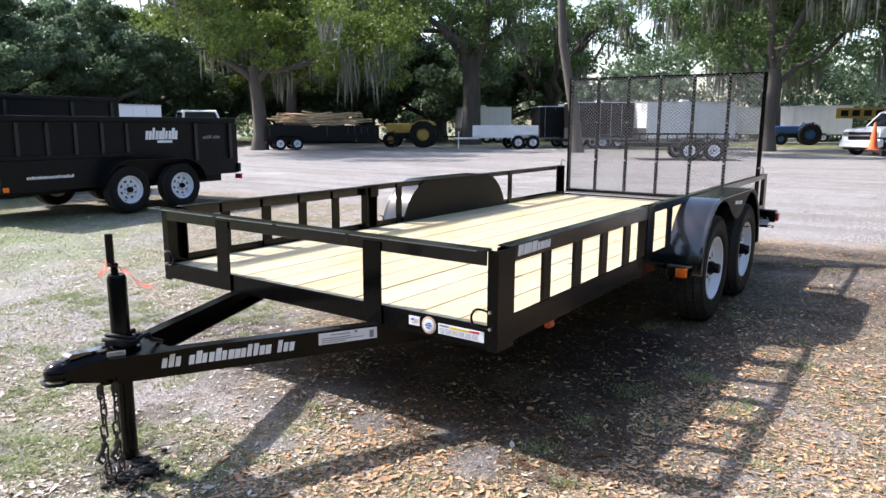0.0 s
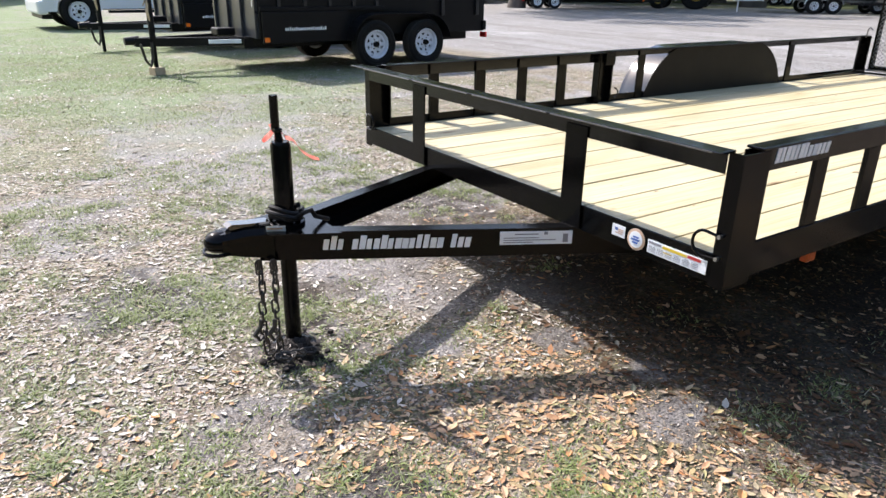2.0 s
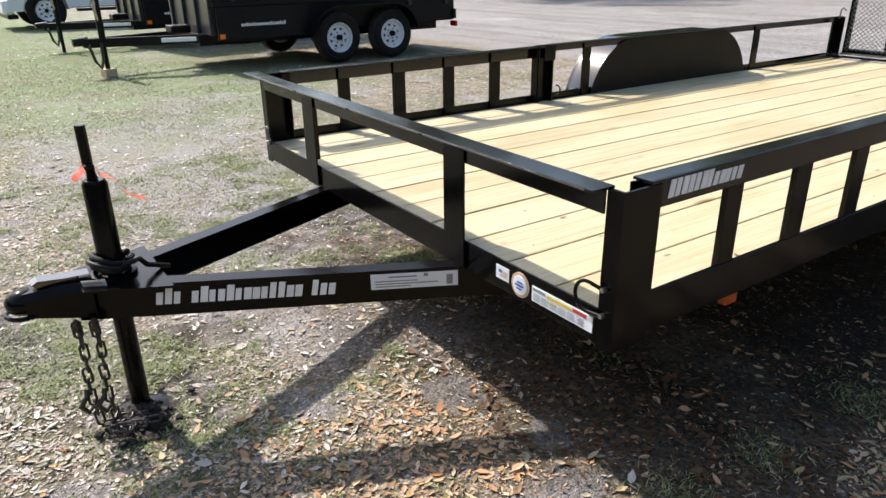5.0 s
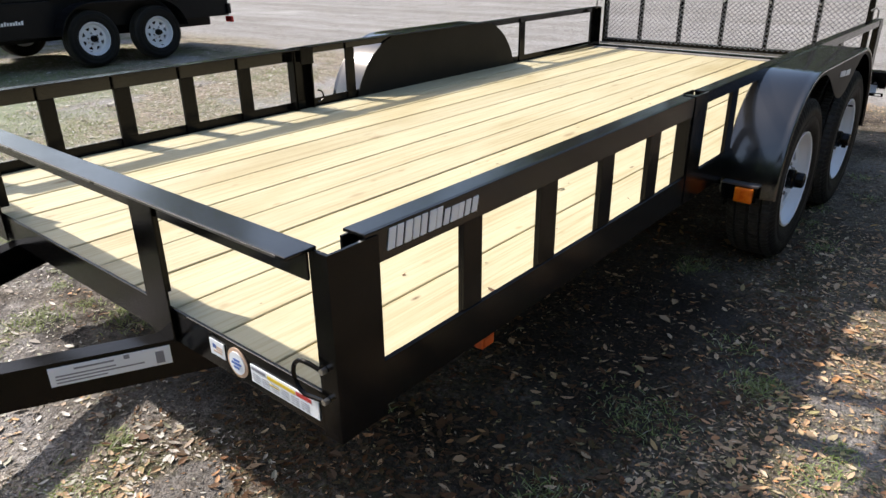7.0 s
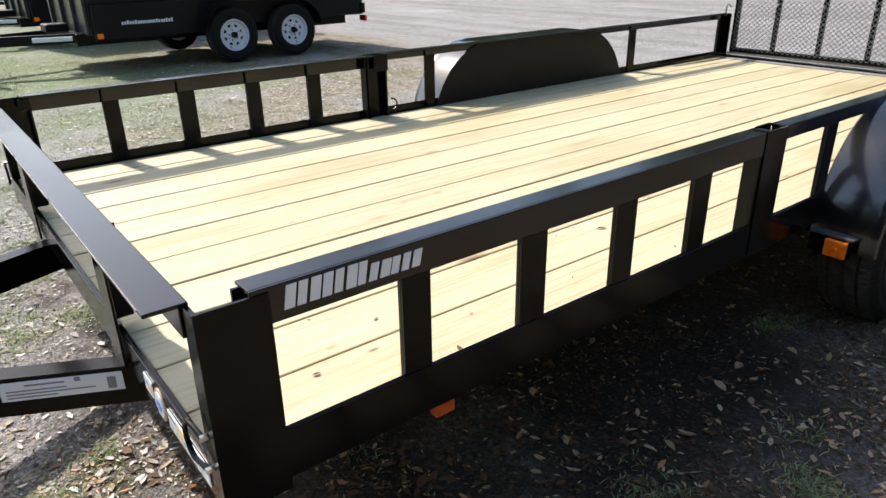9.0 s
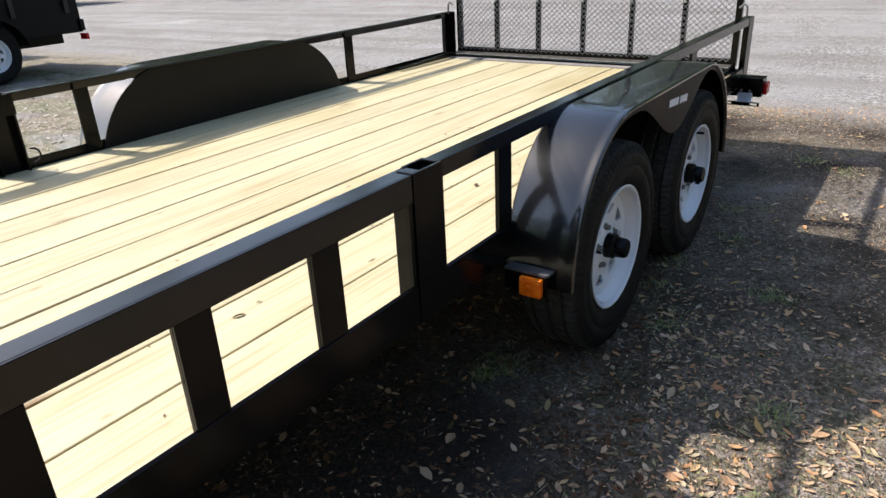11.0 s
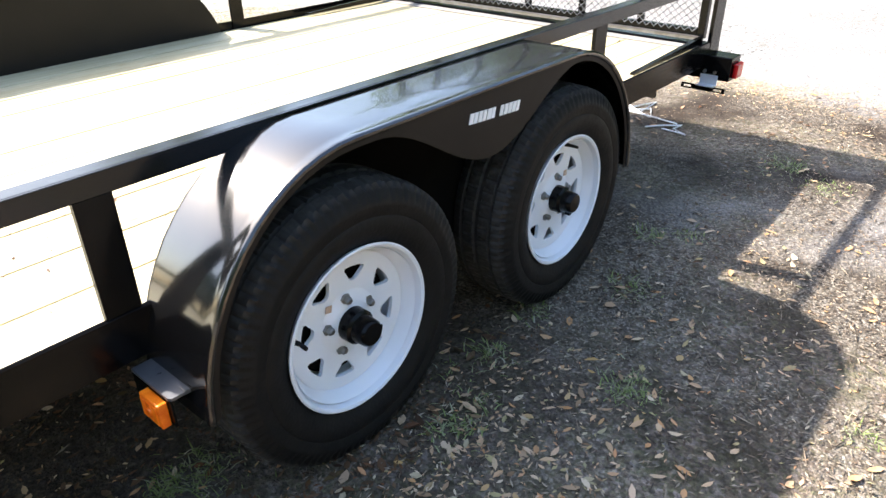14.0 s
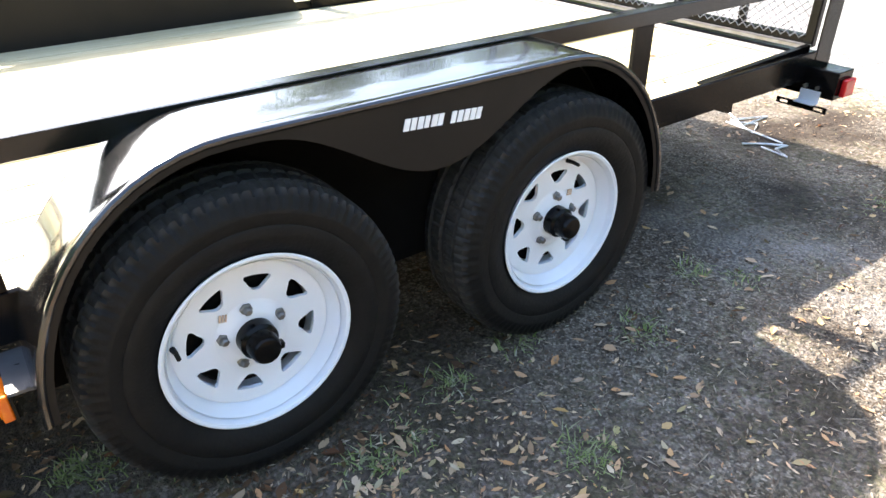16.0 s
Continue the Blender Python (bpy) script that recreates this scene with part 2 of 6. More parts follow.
def ground_mat():
    """Sandy dirt with brown soil, grey dust and grass stain in patches of several sizes."""
    m = bpy.data.materials.new("sandy_ground")
    m.use_nodes = True
    n, l = m.node_tree.nodes, m.node_tree.links
    b = n["Principled BSDF"]
    b.inputs["Roughness"].default_value, b.inputs["Specular IOR Level"].default_value = 0.95, 0.2
    co = n.new("ShaderNodeTexCoord")

    def noise_at(scale, detail=6, lo=0.4, hi=0.6, off=0.0):
        mp = n.new("ShaderNodeMapping")
        mp.inputs["Location"].default_value = (off, off, 0)
        l.new(co.outputs["Object"], mp.inputs["Vector"])
        t = n.new("ShaderNodeTexNoise")
        t.inputs["Scale"].default_value, t.inputs["Detail"].default_value = scale, detail
        l.new(mp.outputs[0], t.inputs["Vector"])
        r = n.new("ShaderNodeMapRange")
        r.inputs["From Min"].default_value, r.inputs["From Max"].default_value = lo, hi
        l.new(t.outputs["Fac"], r.inputs["Value"])
        return r.outputs[0]

    def mix(a, c, fac, blend="MIX"):
        x = n.new("ShaderNodeMix")
        x.data_type, x.blend_type = "RGBA", blend
        for sock, val in ((x.inputs["A"], a), (x.inputs["B"], c), (x.inputs["Factor"], fac)):
            if isinstance(val, tuple):
                sock.default_value = (*val, 1)
            elif isinstance(val, float):
                sock.default_value = val
            else:
                l.new(val, sock)
        return x.outputs["Result"]

    def math_node(op, a, c):
        x = n.new("ShaderNodeMath")
        x.operation, x.use_clamp = op, True
        for i, val in enumerate((a, c)):
            if isinstance(val, float):
                x.inputs[i].default_value = val
            else:
                l.new(val, x.inputs[i])
        return x.outputs[0]

    sep = n.new("ShaderNodeSeparateXYZ")
    l.new(co.outputs["Object"], sep.inputs[0])

    def ramp_on(axis, lo, hi):
        r = n.new("ShaderNodeMapRange")
        r.inputs["From Min"].default_value, r.inputs["From Max"].default_value = lo, hi
        l.new(sep.outputs[axis], r.inputs["Value"])
        return r.outputs[0]

    def attribute(name):
        x = n.new("ShaderNodeAttribute")
        x.attribute_name = name
        return x.outputs["Fac"]

    def speckle(scale, colours, off=0.0):
        """Crumbs of leaf and grit: a colour of its own for each small cell."""
        mp = n.new("ShaderNodeMapping")
        mp.inputs["Location"].default_value = (off, off, 0)
        l.new(co.outputs["Object"], mp.inputs["Vector"])
        v = n.new("ShaderNodeTexVoronoi")
        v.inputs["Scale"].default_value = scale
        l.new(mp.outputs[0], v.inputs["Vector"])
        sp = n.new("ShaderNodeSeparateColor")
        l.new(v.outputs["Color"], sp.inputs[0])
        r = n.new("ShaderNodeValToRGB")
        r.color_ramp.interpolation = "CONSTANT"
        e = r.color_ramp.elements
        for i, col in enumerate(colours):
            x = e[i] if i < 2 else e.new(0.99)
            x.color = (*col, 1)
        for i in range(len(colours)):
            e[i].position = i / len(colours)
        l.new(sp.outputs[0], r.inputs["Fac"])
        return r.outputs[0]

    sand = mix((0.375, 0.36, 0.362), (0.265, 0.252, 0.255), noise_at(1.3, 8, 0.35, 0.65))
    sand = mix(sand, (0.15, 0.135, 0.13), noise_at(4.0, 9, 0.50, 0.64, 17.0))
    sand = mix(sand, (0.30, 0.25, 0.19), noise_at(2.2, 9, 0.50, 0.70, 27.0))
    sand = mix(sand, speckle(150.0, [(0.10, 0.09, 0.085), (0.36, 0.34, 0.33), (0.22, 0.20, 0.18), (0.47, 0.45, 0.43), (0.28, 0.26, 0.24)], 19.0), 0.45)
    crumbs = speckle(95.0, [(0.117, 0.090, 0.071), (0.423, 0.350, 0.297), (0.233, 0.220, 0.122), (0.551, 0.470, 0.429), (0.190, 0.145, 0.116), (0.296, 0.280, 0.165), (0.445, 0.340, 0.264), (0.148, 0.135, 0.094)])
    crumbs = mix(crumbs, speckle(41.0, [(0.196, 0.170, 0.128), (0.412, 0.360, 0.313), (0.265, 0.260, 0.151), (0.323, 0.260, 0.197)], 5.0), 0.4)
    crumbs = mix(crumbs, (0.050, 0.038, 0.026), math_node("MULTIPLY", noise_at(38.0, 5, 0.49, 0.62, 51.0), 0.6))
    crumbs = mix(crumbs, (0.075, 0.085, 0.032), math_node("MULTIPLY", noise_at(5.5, 8, 0.50, 0.64, 57.0), 0.55))
    cover_fac = n.new("ShaderNodeMapRange")
    cover_fac.inputs["From Min"].default_value, cover_fac.inputs["From Max"].default_value = 0.42, 0.70
    cx = n.new("ShaderNodeMath")
    cx.operation = "MULTIPLY_ADD"
    l.new(noise_at(9.0, 8, 0.2, 0.8, 7.0), cx.inputs[0])
    cx.inputs[1].default_value = 0.45
    sb = n.new("ShaderNodeMath")
    sb.operation = "SUBTRACT"
    l.new(attribute("cover"), sb.inputs[0])
    sb.inputs[1].default_value = 0.22
    l.new(sb.outputs[0], cx.inputs[2])
    l.new(cx.outputs[0], cover_fac.inputs["Value"])
    cover_fac.inputs["To Min"].default_value = 0.15
    c = mix(sand, crumbs, cover_fac.outputs[0])
    wob = noise_at(1.4, 6, 0.3, 0.7, 4.0)
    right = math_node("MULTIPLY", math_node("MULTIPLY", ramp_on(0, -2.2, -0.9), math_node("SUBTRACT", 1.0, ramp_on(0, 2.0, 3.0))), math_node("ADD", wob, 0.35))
    # soil darkened beneath the trailer: its shade is put into the colour
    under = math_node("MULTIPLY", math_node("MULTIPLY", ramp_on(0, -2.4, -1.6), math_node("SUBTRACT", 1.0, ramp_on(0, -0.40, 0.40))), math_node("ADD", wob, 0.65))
    shade_soil_zone = math_node("MULTIPLY", math_node("MULTIPLY", under, math_node("ADD", ramp_on(1, 3.2, 4.0), 0.05)), math_node("SUBTRACT", 1.0, ramp_on(1, 5.2, 7.2)))
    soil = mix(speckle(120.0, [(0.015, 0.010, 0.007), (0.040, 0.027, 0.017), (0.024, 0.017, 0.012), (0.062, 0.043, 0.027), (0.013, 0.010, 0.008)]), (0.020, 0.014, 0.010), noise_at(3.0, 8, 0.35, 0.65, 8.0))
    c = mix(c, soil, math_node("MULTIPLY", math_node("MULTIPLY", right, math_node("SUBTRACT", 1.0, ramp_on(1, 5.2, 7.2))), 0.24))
    c = mix(c, soil, math_node("MULTIPLY", shade_soil_zone, 0.97))
    c = mix(c, soil, math_node("MULTIPLY", math_node("MULTIPLY", attribute("dark_patch"), math_node("ADD", noise_at(11.0, 8, 0.35, 0.6, 44.0), 0.25)), 0.85))
    chips = speckle(165.0, [(0.027, 0.022, 0.017), (0.167, 0.143, 0.114), (0.056, 0.046, 0.035), (0.119, 0.099, 0.077), (0.040, 0.029, 0.022), (0.313, 0.270, 0.222), (0.071, 0.048, 0.032)], 3.0)
    chips = mix(chips, speckle(60.0, [(0.059, 0.050, 0.040), (0.130, 0.110, 0.088), (0.086, 0.067, 0.049), (0.205, 0.180, 0.146)], 23.0), 0.4)
    chips = mix(chips, (0.040, 0.029, 0.021), noise_at(2.0, 8, 0.46, 0.60, 13.0))
    grit_zone = math_node("MULTIPLY", math_node("MULTIPLY", right, ramp_on(1, 5.2, 6.8)), math_node("SUBTRACT", 1.0, ramp_on(1, 9.1, 9.6)))
    c = mix(c, chips, grit_zone)
    lawn = math_node("MULTIPLY", math_node("SUBTRACT", 1.0, ramp_on(0, -7.5, -3.6)), math_node("SUBTRACT", 1.0, ramp_on(1, 4.5, 8.5)))
    green = mix(speckle(80.0, [(0.141, 0.202, 0.081), (0.227, 0.277, 0.139), (0.314, 0.319, 0.255), (0.180, 0.244, 0.104), (0.110, 0.143, 0.070)], 9.0), (0.204, 0.252, 0.133), 0.4)
    lawn_fac = math_node("MULTIPLY", math_node("ADD", math_node("MULTIPLY", noise_at(1.1, 8, 0.42, 0.56, 1.0), 0.9), math_node("SUBTRACT", lawn, 0.45)), lawn)
    c = mix(c, green, lawn_fac)
    lot = mix((0.344, 0.331, 0.323), (0.249, 0.241, 0.232), noise_at(0.5, 10, 0.35, 0.65, 21.0))
    lot = mix(lot, (0.413, 0.400, 0.391), noise_at(0.16, 8, 0.55, 0.7, 31.0))
    pebbles = speckle(55.0, [(0.11, 0.105, 0.10), (0.36, 0.35, 0.335), (0.21, 0.20, 0.19), (0.47, 0.455, 0.44), (0.27, 0.25, 0.225), (0.16, 0.15, 0.14)], 15.0)
    lot = mix(lot, pebbles, noise_at(1.2, 8, 0.30, 0.62, 25.0))
    track = n.new("ShaderNodeTexNoise")
    track.inputs["Scale"].default_value, track.inputs["Detail"].default_value = 1.0, 7
    tm = n.new("ShaderNodeMapping")
    tm.inputs["Rotation"].default_value, tm.inputs["Scale"].default_value = (0, 0, 0.5), (0.14, 1.5, 1)
    l.new(co.outputs["Object"], tm.inputs["Vector"])
    l.new(tm.outputs[0], track.inputs["Vector"])
    tr = n.new("ShaderNodeMapRange")
    tr.inputs["From Min"].default_value, tr.inputs["From Max"].default_value = 0.46, 0.62
    l.new(track.outputs["Fac"], tr.inputs["Value"])
    lot = mix(lot, (0.19, 0.175, 0.16), math_node("MULTIPLY", tr.outputs[0], 0.6))
    c = mix(c, lot, ramp_on(1, 9.3, 10.1))
    far_grass = math_node("MULTIPLY", ramp_on(1, 34.0, 40.0), noise_at(0.12, 6, 0.40, 0.55, 5.0))
    c = mix(c, (0.16, 0.17, 0.07), far_grass)
    grit = mix((0.32, 0.32, 0.32), (1.5, 1.48, 1.45), noise_at(95.0, 4, 0.32, 0.68))
    c = mix(c, grit, 0.5, "MULTIPLY")
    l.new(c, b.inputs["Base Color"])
    bp = n.new("ShaderNodeBump")
    bp.inputs["Strength"].default_value, bp.inputs["Distance"].default_value = 0.9, 0.035
    h = math_node("ADD", math_node("MULTIPLY", noise_at(30.0, 6, 0.0, 1.0, 2.0), 0.7), math_node("MULTIPLY", noise_at(160.0, 2, 0.0, 1.0), 0.3))
    l.new(h, bp.inputs["Height"])
    l.new(bp.outputs[0], b.inputs["Normal"])
    return m


GROUND = ground_mat()


# ---- mesh helpers ----
def mesh_of(bm, name, material, smooth=False):
    me = bpy.data.meshes.new(name)
    bmesh.ops.recalc_face_normals(bm, faces=bm.faces)
    bm.to_mesh(me)
    bm.free()
    if material:
        me.materials.append(material)
    if smooth:
        me.shade_smooth()
        me.set_sharp_from_angle(angle=radians(38))
    return me


def part(name, bm, material, parent, label="", smooth=False):
    """Links a bmesh (or a mesh that is shared) as one mesh object under a thing or a part."""
    me = bm if isinstance(bm, bpy.types.Mesh) else mesh_of(bm, name, material, smooth)
    ob = new(name, me)
    ob.parent = parent
    if label:
        ob["label"] = label
    return ob


def thing(name, m, label, category, group="", kind=""):
    ob = new(name)
    ob.matrix_basis = m
    ob.empty_display_size = 0.2
    return tagged(ob, label, category, group, kind)


def box(bm, x0, x1, y0, y1, z0, z1, bevel=0.0, m=None):
    """A box from corner to corner, bevelled, moved by m."""
    r = bmesh.ops.create_cube(bm, size=1.0)
    vs = r["verts"]
    bmesh.ops.scale(bm, vec=(abs(x1 - x0), abs(y1 - y0), abs(z1 - z0)), verts=vs)
    bmesh.ops.translate(bm, vec=((x0 + x1) / 2, (y0 + y1) / 2, (z0 + z1) / 2), verts=vs)
    if bevel:
        es = {e for v in vs for e in v.link_edges}
        out = bmesh.ops.bevel(bm, geom=list(es), offset=bevel, segments=2, affect="EDGES", profile=0.5)
        vs = list({v for f in out["faces"] for v in f.verts} | {v for v in vs if v.is_valid})
    if m is not None:
        bmesh.ops.transform(bm, matrix=m, verts=vs)
    return bm


def tube(bm, pts, radii, sides=10, cap=True):
    """A tube of round section along points, with a radius at each."""
    pts = [Vector(p) for p in pts]
    if not isinstance(radii, (list, tuple)):
        radii = [radii] * len(pts)
    rings, up = [], None
    for i, p in enumerate(pts):
        d = (pts[min(i + 1, len(pts) - 1)] - pts[max(i - 1, 0)]).normalized()
        if up is None:
            up = d.orthogonal().normalized()
        up = (up - d * up.dot(d)).normalized()
        side = d.cross(up)
        rings.append([bm.verts.new(p + (up * math.cos(a) + side * math.sin(a)) * radii[i]) for a in [2 * math.pi * k / sides for k in range(sides)]])
    for a, b in zip(rings, rings[1:]):
        for k in range(sides):
            bm.faces.new((a[k], a[(k + 1) % sides], b[(k + 1) % sides], b[k]))
    if cap:
        bm.faces.new(rings[0][::-1])
        bm.faces.new(rings[-1])
    return bm


def lathe(bm, profile, sides=32, axis="X"):
    """A turned body from (along, radius) pairs about the x or z axis."""
    rings = []
    for u, r in profile:
        ring = []
        for k in range(sides):
            a = 2 * math.pi * k / sides
            p = (u, r * math.cos(a), r * math.sin(a)) if axis == "X" else (r * math.cos(a), r * math.sin(a), u)
            ring.append(bm.verts.new(p))
        rings.append(ring)
    for a, b in zip(rings, rings[1:]):
        for k in range(sides):
            bm.faces.new((a[k], a[(k + 1) % sides], b[(k + 1) % sides], b[k]))
    return bm


def prism(bm, outline, x0, x1, axis="X", m=None):
    """An outline of (u, v) pairs drawn out from x0 to x1 along an axis (X: u is y, v is z; Y: u is x, v is z; Z: u is x, v is y)."""
    def at(u, v, w):
        return {"X": (w, u, v), "Y": (u, w, v), "Z": (u, v, w)}[axis]
    a = [bm.verts.new(at(u, v, x0)) for u, v in outline]
    b = [bm.verts.new(at(u, v, x1)) for u, v in outline]
    bm.faces.new(a[::-1])
    bm.faces.new(b)
    for i in range(len(a)):
        j = (i + 1) % len(a)
        bm.faces.new((a[i], a[j], b[j], b[i]))
    if m is not None:
        bmesh.ops.transform(bm, matrix=m, verts=a + b)
    return bm


def fresh():
    return bmesh.new()


def lerp(a, b, t):
    return a + (b - a) * t


# ---- wheels ----
def arc_pts(cx, cy, r, a0, a1, n):
    return [(cx + r * math.cos(radians(lerp(a0, a1, i / n))), cy + r * math.sin(radians(lerp(a0, a1, i / n)))) for i in range(n + 1)]


def tread_mat():
    """Tyre rubber with pale dust caught along the edge of the tread."""
    m = RUBBER.copy()
    n, l = m.node_tree.nodes, m.node_tree.links
    b = n["Principled BSDF"]
    co, sp, hy = n.new("ShaderNodeTexCoord"), n.new("ShaderNodeSeparateXYZ"), n.new("ShaderNodeVectorMath")
    hy.operation = "LENGTH"
    l.new(co.outputs["Object"], sp.inputs[0])
    cb = n.new("ShaderNodeCombineXYZ")
    l.new(sp.outputs[1], cb.inputs[1])
    l.new(sp.outputs[2], cb.inputs[2])
    l.new(cb.outputs[0], hy.inputs[0])
    band = n.new("ShaderNodeMapRange")
    band.inputs["From Min"].default_value, band.inputs["From Max"].default_value = 0.313, 0.331
    l.new(hy.outputs["Value"], band.inputs["Value"])
    t = n.new("ShaderNodeTexNoise")
    t.inputs["Scale"].default_value, t.inputs["Detail"].default_value = 60.0, 6
    l.new(co.outputs["Object"], t.inputs["Vector"])
    k = n.new("ShaderNodeMath")
    k.operation = "MULTIPLY"
    l.new(band.outputs[0], k.inputs[0])
    l.new(t.outputs["Fac"], k.inputs[1])
    mx = n.new("ShaderNodeMix")
    mx.data_type = "RGBA"
    l.new(k.outputs[0], mx.inputs["Factor"])
    l.new(b.inputs["Base Color"].links[0].from_socket, mx.inputs["A"])
    mx.inputs["B"].default_value = (0.075, 0.070, 0.064, 1)
    l.new(mx.outputs["Result"], b.inputs["Base Color"])
    return m


TREAD = tread_mat()


def tyre_mesh(r=0.333, rim=0.197, w=0.192, tread=True):
    """A radial trailer tyre about the x axis: bulged sidewalls, moulded ridges, shoulder blocks and three grooves."""
    bm = fresh()
    h = w / 2
    prof = [(-h * 0.72, rim * 0.97), (-h * 0.86, rim + 0.012), (-h * 0.97, rim + 0.035), (-h, rim + 0.06), (-h * 0.975, rim + 0.064), (-h * 0.995, rim + 0.067), (-h * 0.99, rim + 0.085), (-h * 1.0, rim + 0.088), (-h * 0.97, r - 0.040),
            (-h * 0.90, r - 0.016), (-h * 0.80, r - 0.005), (-h * 0.55, r), (-h * 0.52, r - 0.007), (-h * 0.46, r - 0.007), (-h * 0.43, r), (-h * 0.1, r + 0.001), (-h * 0.06, r - 0.007)]
    full = prof + [(-u, q) for u, q in prof[::-1]]
    sides = 360 if tread else 48
    rings = []
    for n, (u, q) in enumerate(full):
        side = -1 if u < 0 else 1
        m = n if u < 0 else len(full) - 1 - n
        ring = []
        for k in range(sides):
            a, d, du = 2 * math.pi * k / sides, 0.0, 0.0
            if tread and m in (9, 10):             # shoulder blocks with slots between, long and short by turns
                slot = (k + (2 if side > 0 else 0) + (2 if m == 10 else 0)) % 4 in ((0, 1) if m == 9 else (0,))
                d, du = (-0.0055, -side * (0.0042 if k % 8 < 4 else 0.002)) if slot else (0.0, 0.0)
            if tread and m in (12, 13, 14, 15):    # ribs cut by slanting slots
                d = -0.006 if (k + 2 * m) % 6 == 0 else 0.0
            ring.append(bm.verts.new((u + du, (q + d) * math.cos(a), (q + d) * math.sin(a))))
        rings.append(ring)
    for a, b in zip(rings, rings[1:]):
        for k in range(sides):
            bm.faces.new((a[k], a[(k + 1) % sides], b[(k + 1) % sides], b[k]))
    return mesh_of(bm, "tyre", TREAD if tread else RUBBER, True)


def rim_mesh(rim=0.200, holes=8):
    """A white steel spoke rim, its face towards +x: rolled lip, grooved barrel, a dished disc with rounded wedge-shaped holes."""
    bm = fresh()
    lathe(bm, [(0.075, rim - 0.005), (0.084, rim - 0.001), (0.086, rim - 0.005), (0.083, rim - 0.011), (0.074, rim - 0.0130), (0.064, rim - 0.0145), (0.064, rim - 0.0175), (0.0715, rim - 0.0195), (0.062, rim - 0.024), (0.050, rim - 0.030),
               (0.043, rim - 0.034), (0.040, rim - 0.036), (0.040, rim - 0.039), (-0.060, rim - 0.056), (-0.080, rim - 0.03), (-0.085, rim - 0.004)], 72)
    ro, ri = rim - 0.038, 0.030

    def height(q):
        if q < 0.050:
            return 0.048
        if q < 0.078:
            return lerp(0.048, 0.037, (q - 0.050) / 0.028)
        return lerp(0.037, 0.042, (q - 0.078) / (ro - 0.078))

    def spot(q, a):
        return bm.verts.new((height(q), q * math.cos(a), q * math.sin(a)))
    half, qa, qb, n = math.pi / holes, 0.079, ro, 6
    for k in range(holes):
        mid = 2 * half * k
        edge = [(-half + 2 * half * i / n, qa) for i in range(n)] + [(half, lerp(qa, qb, i / n)) for i in range(n)] + [(half - 2 * half * i / n, qb) for i in range(n)] + [(-half, lerp(qb, qa, i / n)) for i in range(n)]
        hole = []
        cq = 0.1185
        for a, q in edge:
            d = Vector((a * cq, q - cq))
            ang = math.atan2(d.y, d.x)
            # a rounded wedge: wide outside, narrow towards the hub
            e = Vector((math.cos(ang), math.sin(ang)))
            rr = 1.0 / sum(max(0.0, (u * e.x + v * e.y) / w) ** 6 for u, v, w in ((0, 1, 0.0165), (0.87, -0.49, 0.0185), (-0.87, -0.49, 0.0185), (0, -1, 0.0195))) ** (1 / 6)
            hole.append((e.x * rr / cq, cq + e.y * rr))
        rows = [[spot(lerp(q, h[1], f), mid + lerp(a, h[0], f)) for (a, q), h in zip(edge, hole)] for f in (0.0, 0.55, 0.85, 1.0)]
        rim_in = [bm.verts.new((v.co.x - 0.010, v.co.y * 1.0, v.co.z * 1.0)) for v in rows[-1]]
        rows.append(rim_in)
        for p, r in zip(rows, rows[1:]):
            for i in range(len(p)):
                j = (i + 1) % len(p)
                bm.faces.new((p[i], p[j], r[j], r[i]))
    inner = [[spot(q, 2 * half * i / n / 1.0 - half) for i in range(n * holes)] for q in (ri, 0.050, 0.056, 0.068, 0.078, qa)]
    for p, r in zip(inner, inner[1:]):
        for i in range(len(p)):
            j = (i + 1) % len(p)
            bm.faces.new((p[i], p[j], r[j], r[i]))
    bmesh.ops.remove_doubles(bm, verts=bm.verts[:], dist=0.0004)
    return mesh_of(bm, "rim", WHITE_RIM, True)


def hub_mesh():
    bm = fresh()
    lathe(bm, [(0.0, 0.041), (0.052, 0.040), (0.056, 0.036), (0.058, 0.033), (0.086, 0.031), (0.092, 0.027), (0.094, 0.012), (0.094, 0.0)], 24)
    box(bm, 0.064, 0.082, 0.026, 0.040, -0.007, 0.007, 0.002)
    return mesh_of(bm, "hub", BLACK, True)


def drum_mesh():
    bm = fresh()
    lathe(bm, [(-0.062, 0.0), (-0.062, 0.128), (-0.055, 0.134), (0.006, 0.134), (0.016, 0.128), (0.018, 0.09), (0.022, 0.05), (0.022, 0.0)], 36)
    return mesh_of(bm, "brake_drum", MATTE, True)


def lug_mesh():
    bm = fresh()
    lathe(bm, [(0.0, 0.0135), (0.004, 0.0135), (0.006, 0.009), (0.015, 0.009), (0.018, 0.006), (0.018, 0.0)], 6)
    return mesh_of(bm, "lug_nut", STEEL)


def valve_mesh():
    bm = fresh()
    tube(bm, [(0.0, 0, 0), (0.02, 0, 0.004), (0.040, 0, 0.002)], [0.006, 0.005, 0.0045], 8)
    return mesh_of(bm, "valve_stem", RUBBER, True)


def rim_label_mesh():
    bm = fresh()
    for k in range(3):
        box(bm, 0.0405, 0.0425, -0.062 - 0.006 * k, -0.058 - 0.006 * k, 0.040, 0.056)
    return mesh_of(bm, "rim_label", TAN_INK)


TYRE, RIM, HUB, LUG, VALVE, RIM_LABEL, DRUM = tyre_mesh(), rim_mesh(), hub_mesh(), lug_mesh(), valve_mesh(), rim_label_mesh(), drum_mesh()
BIG_TYRE = tyre_mesh(0.365, 0.225, 0.22, False)


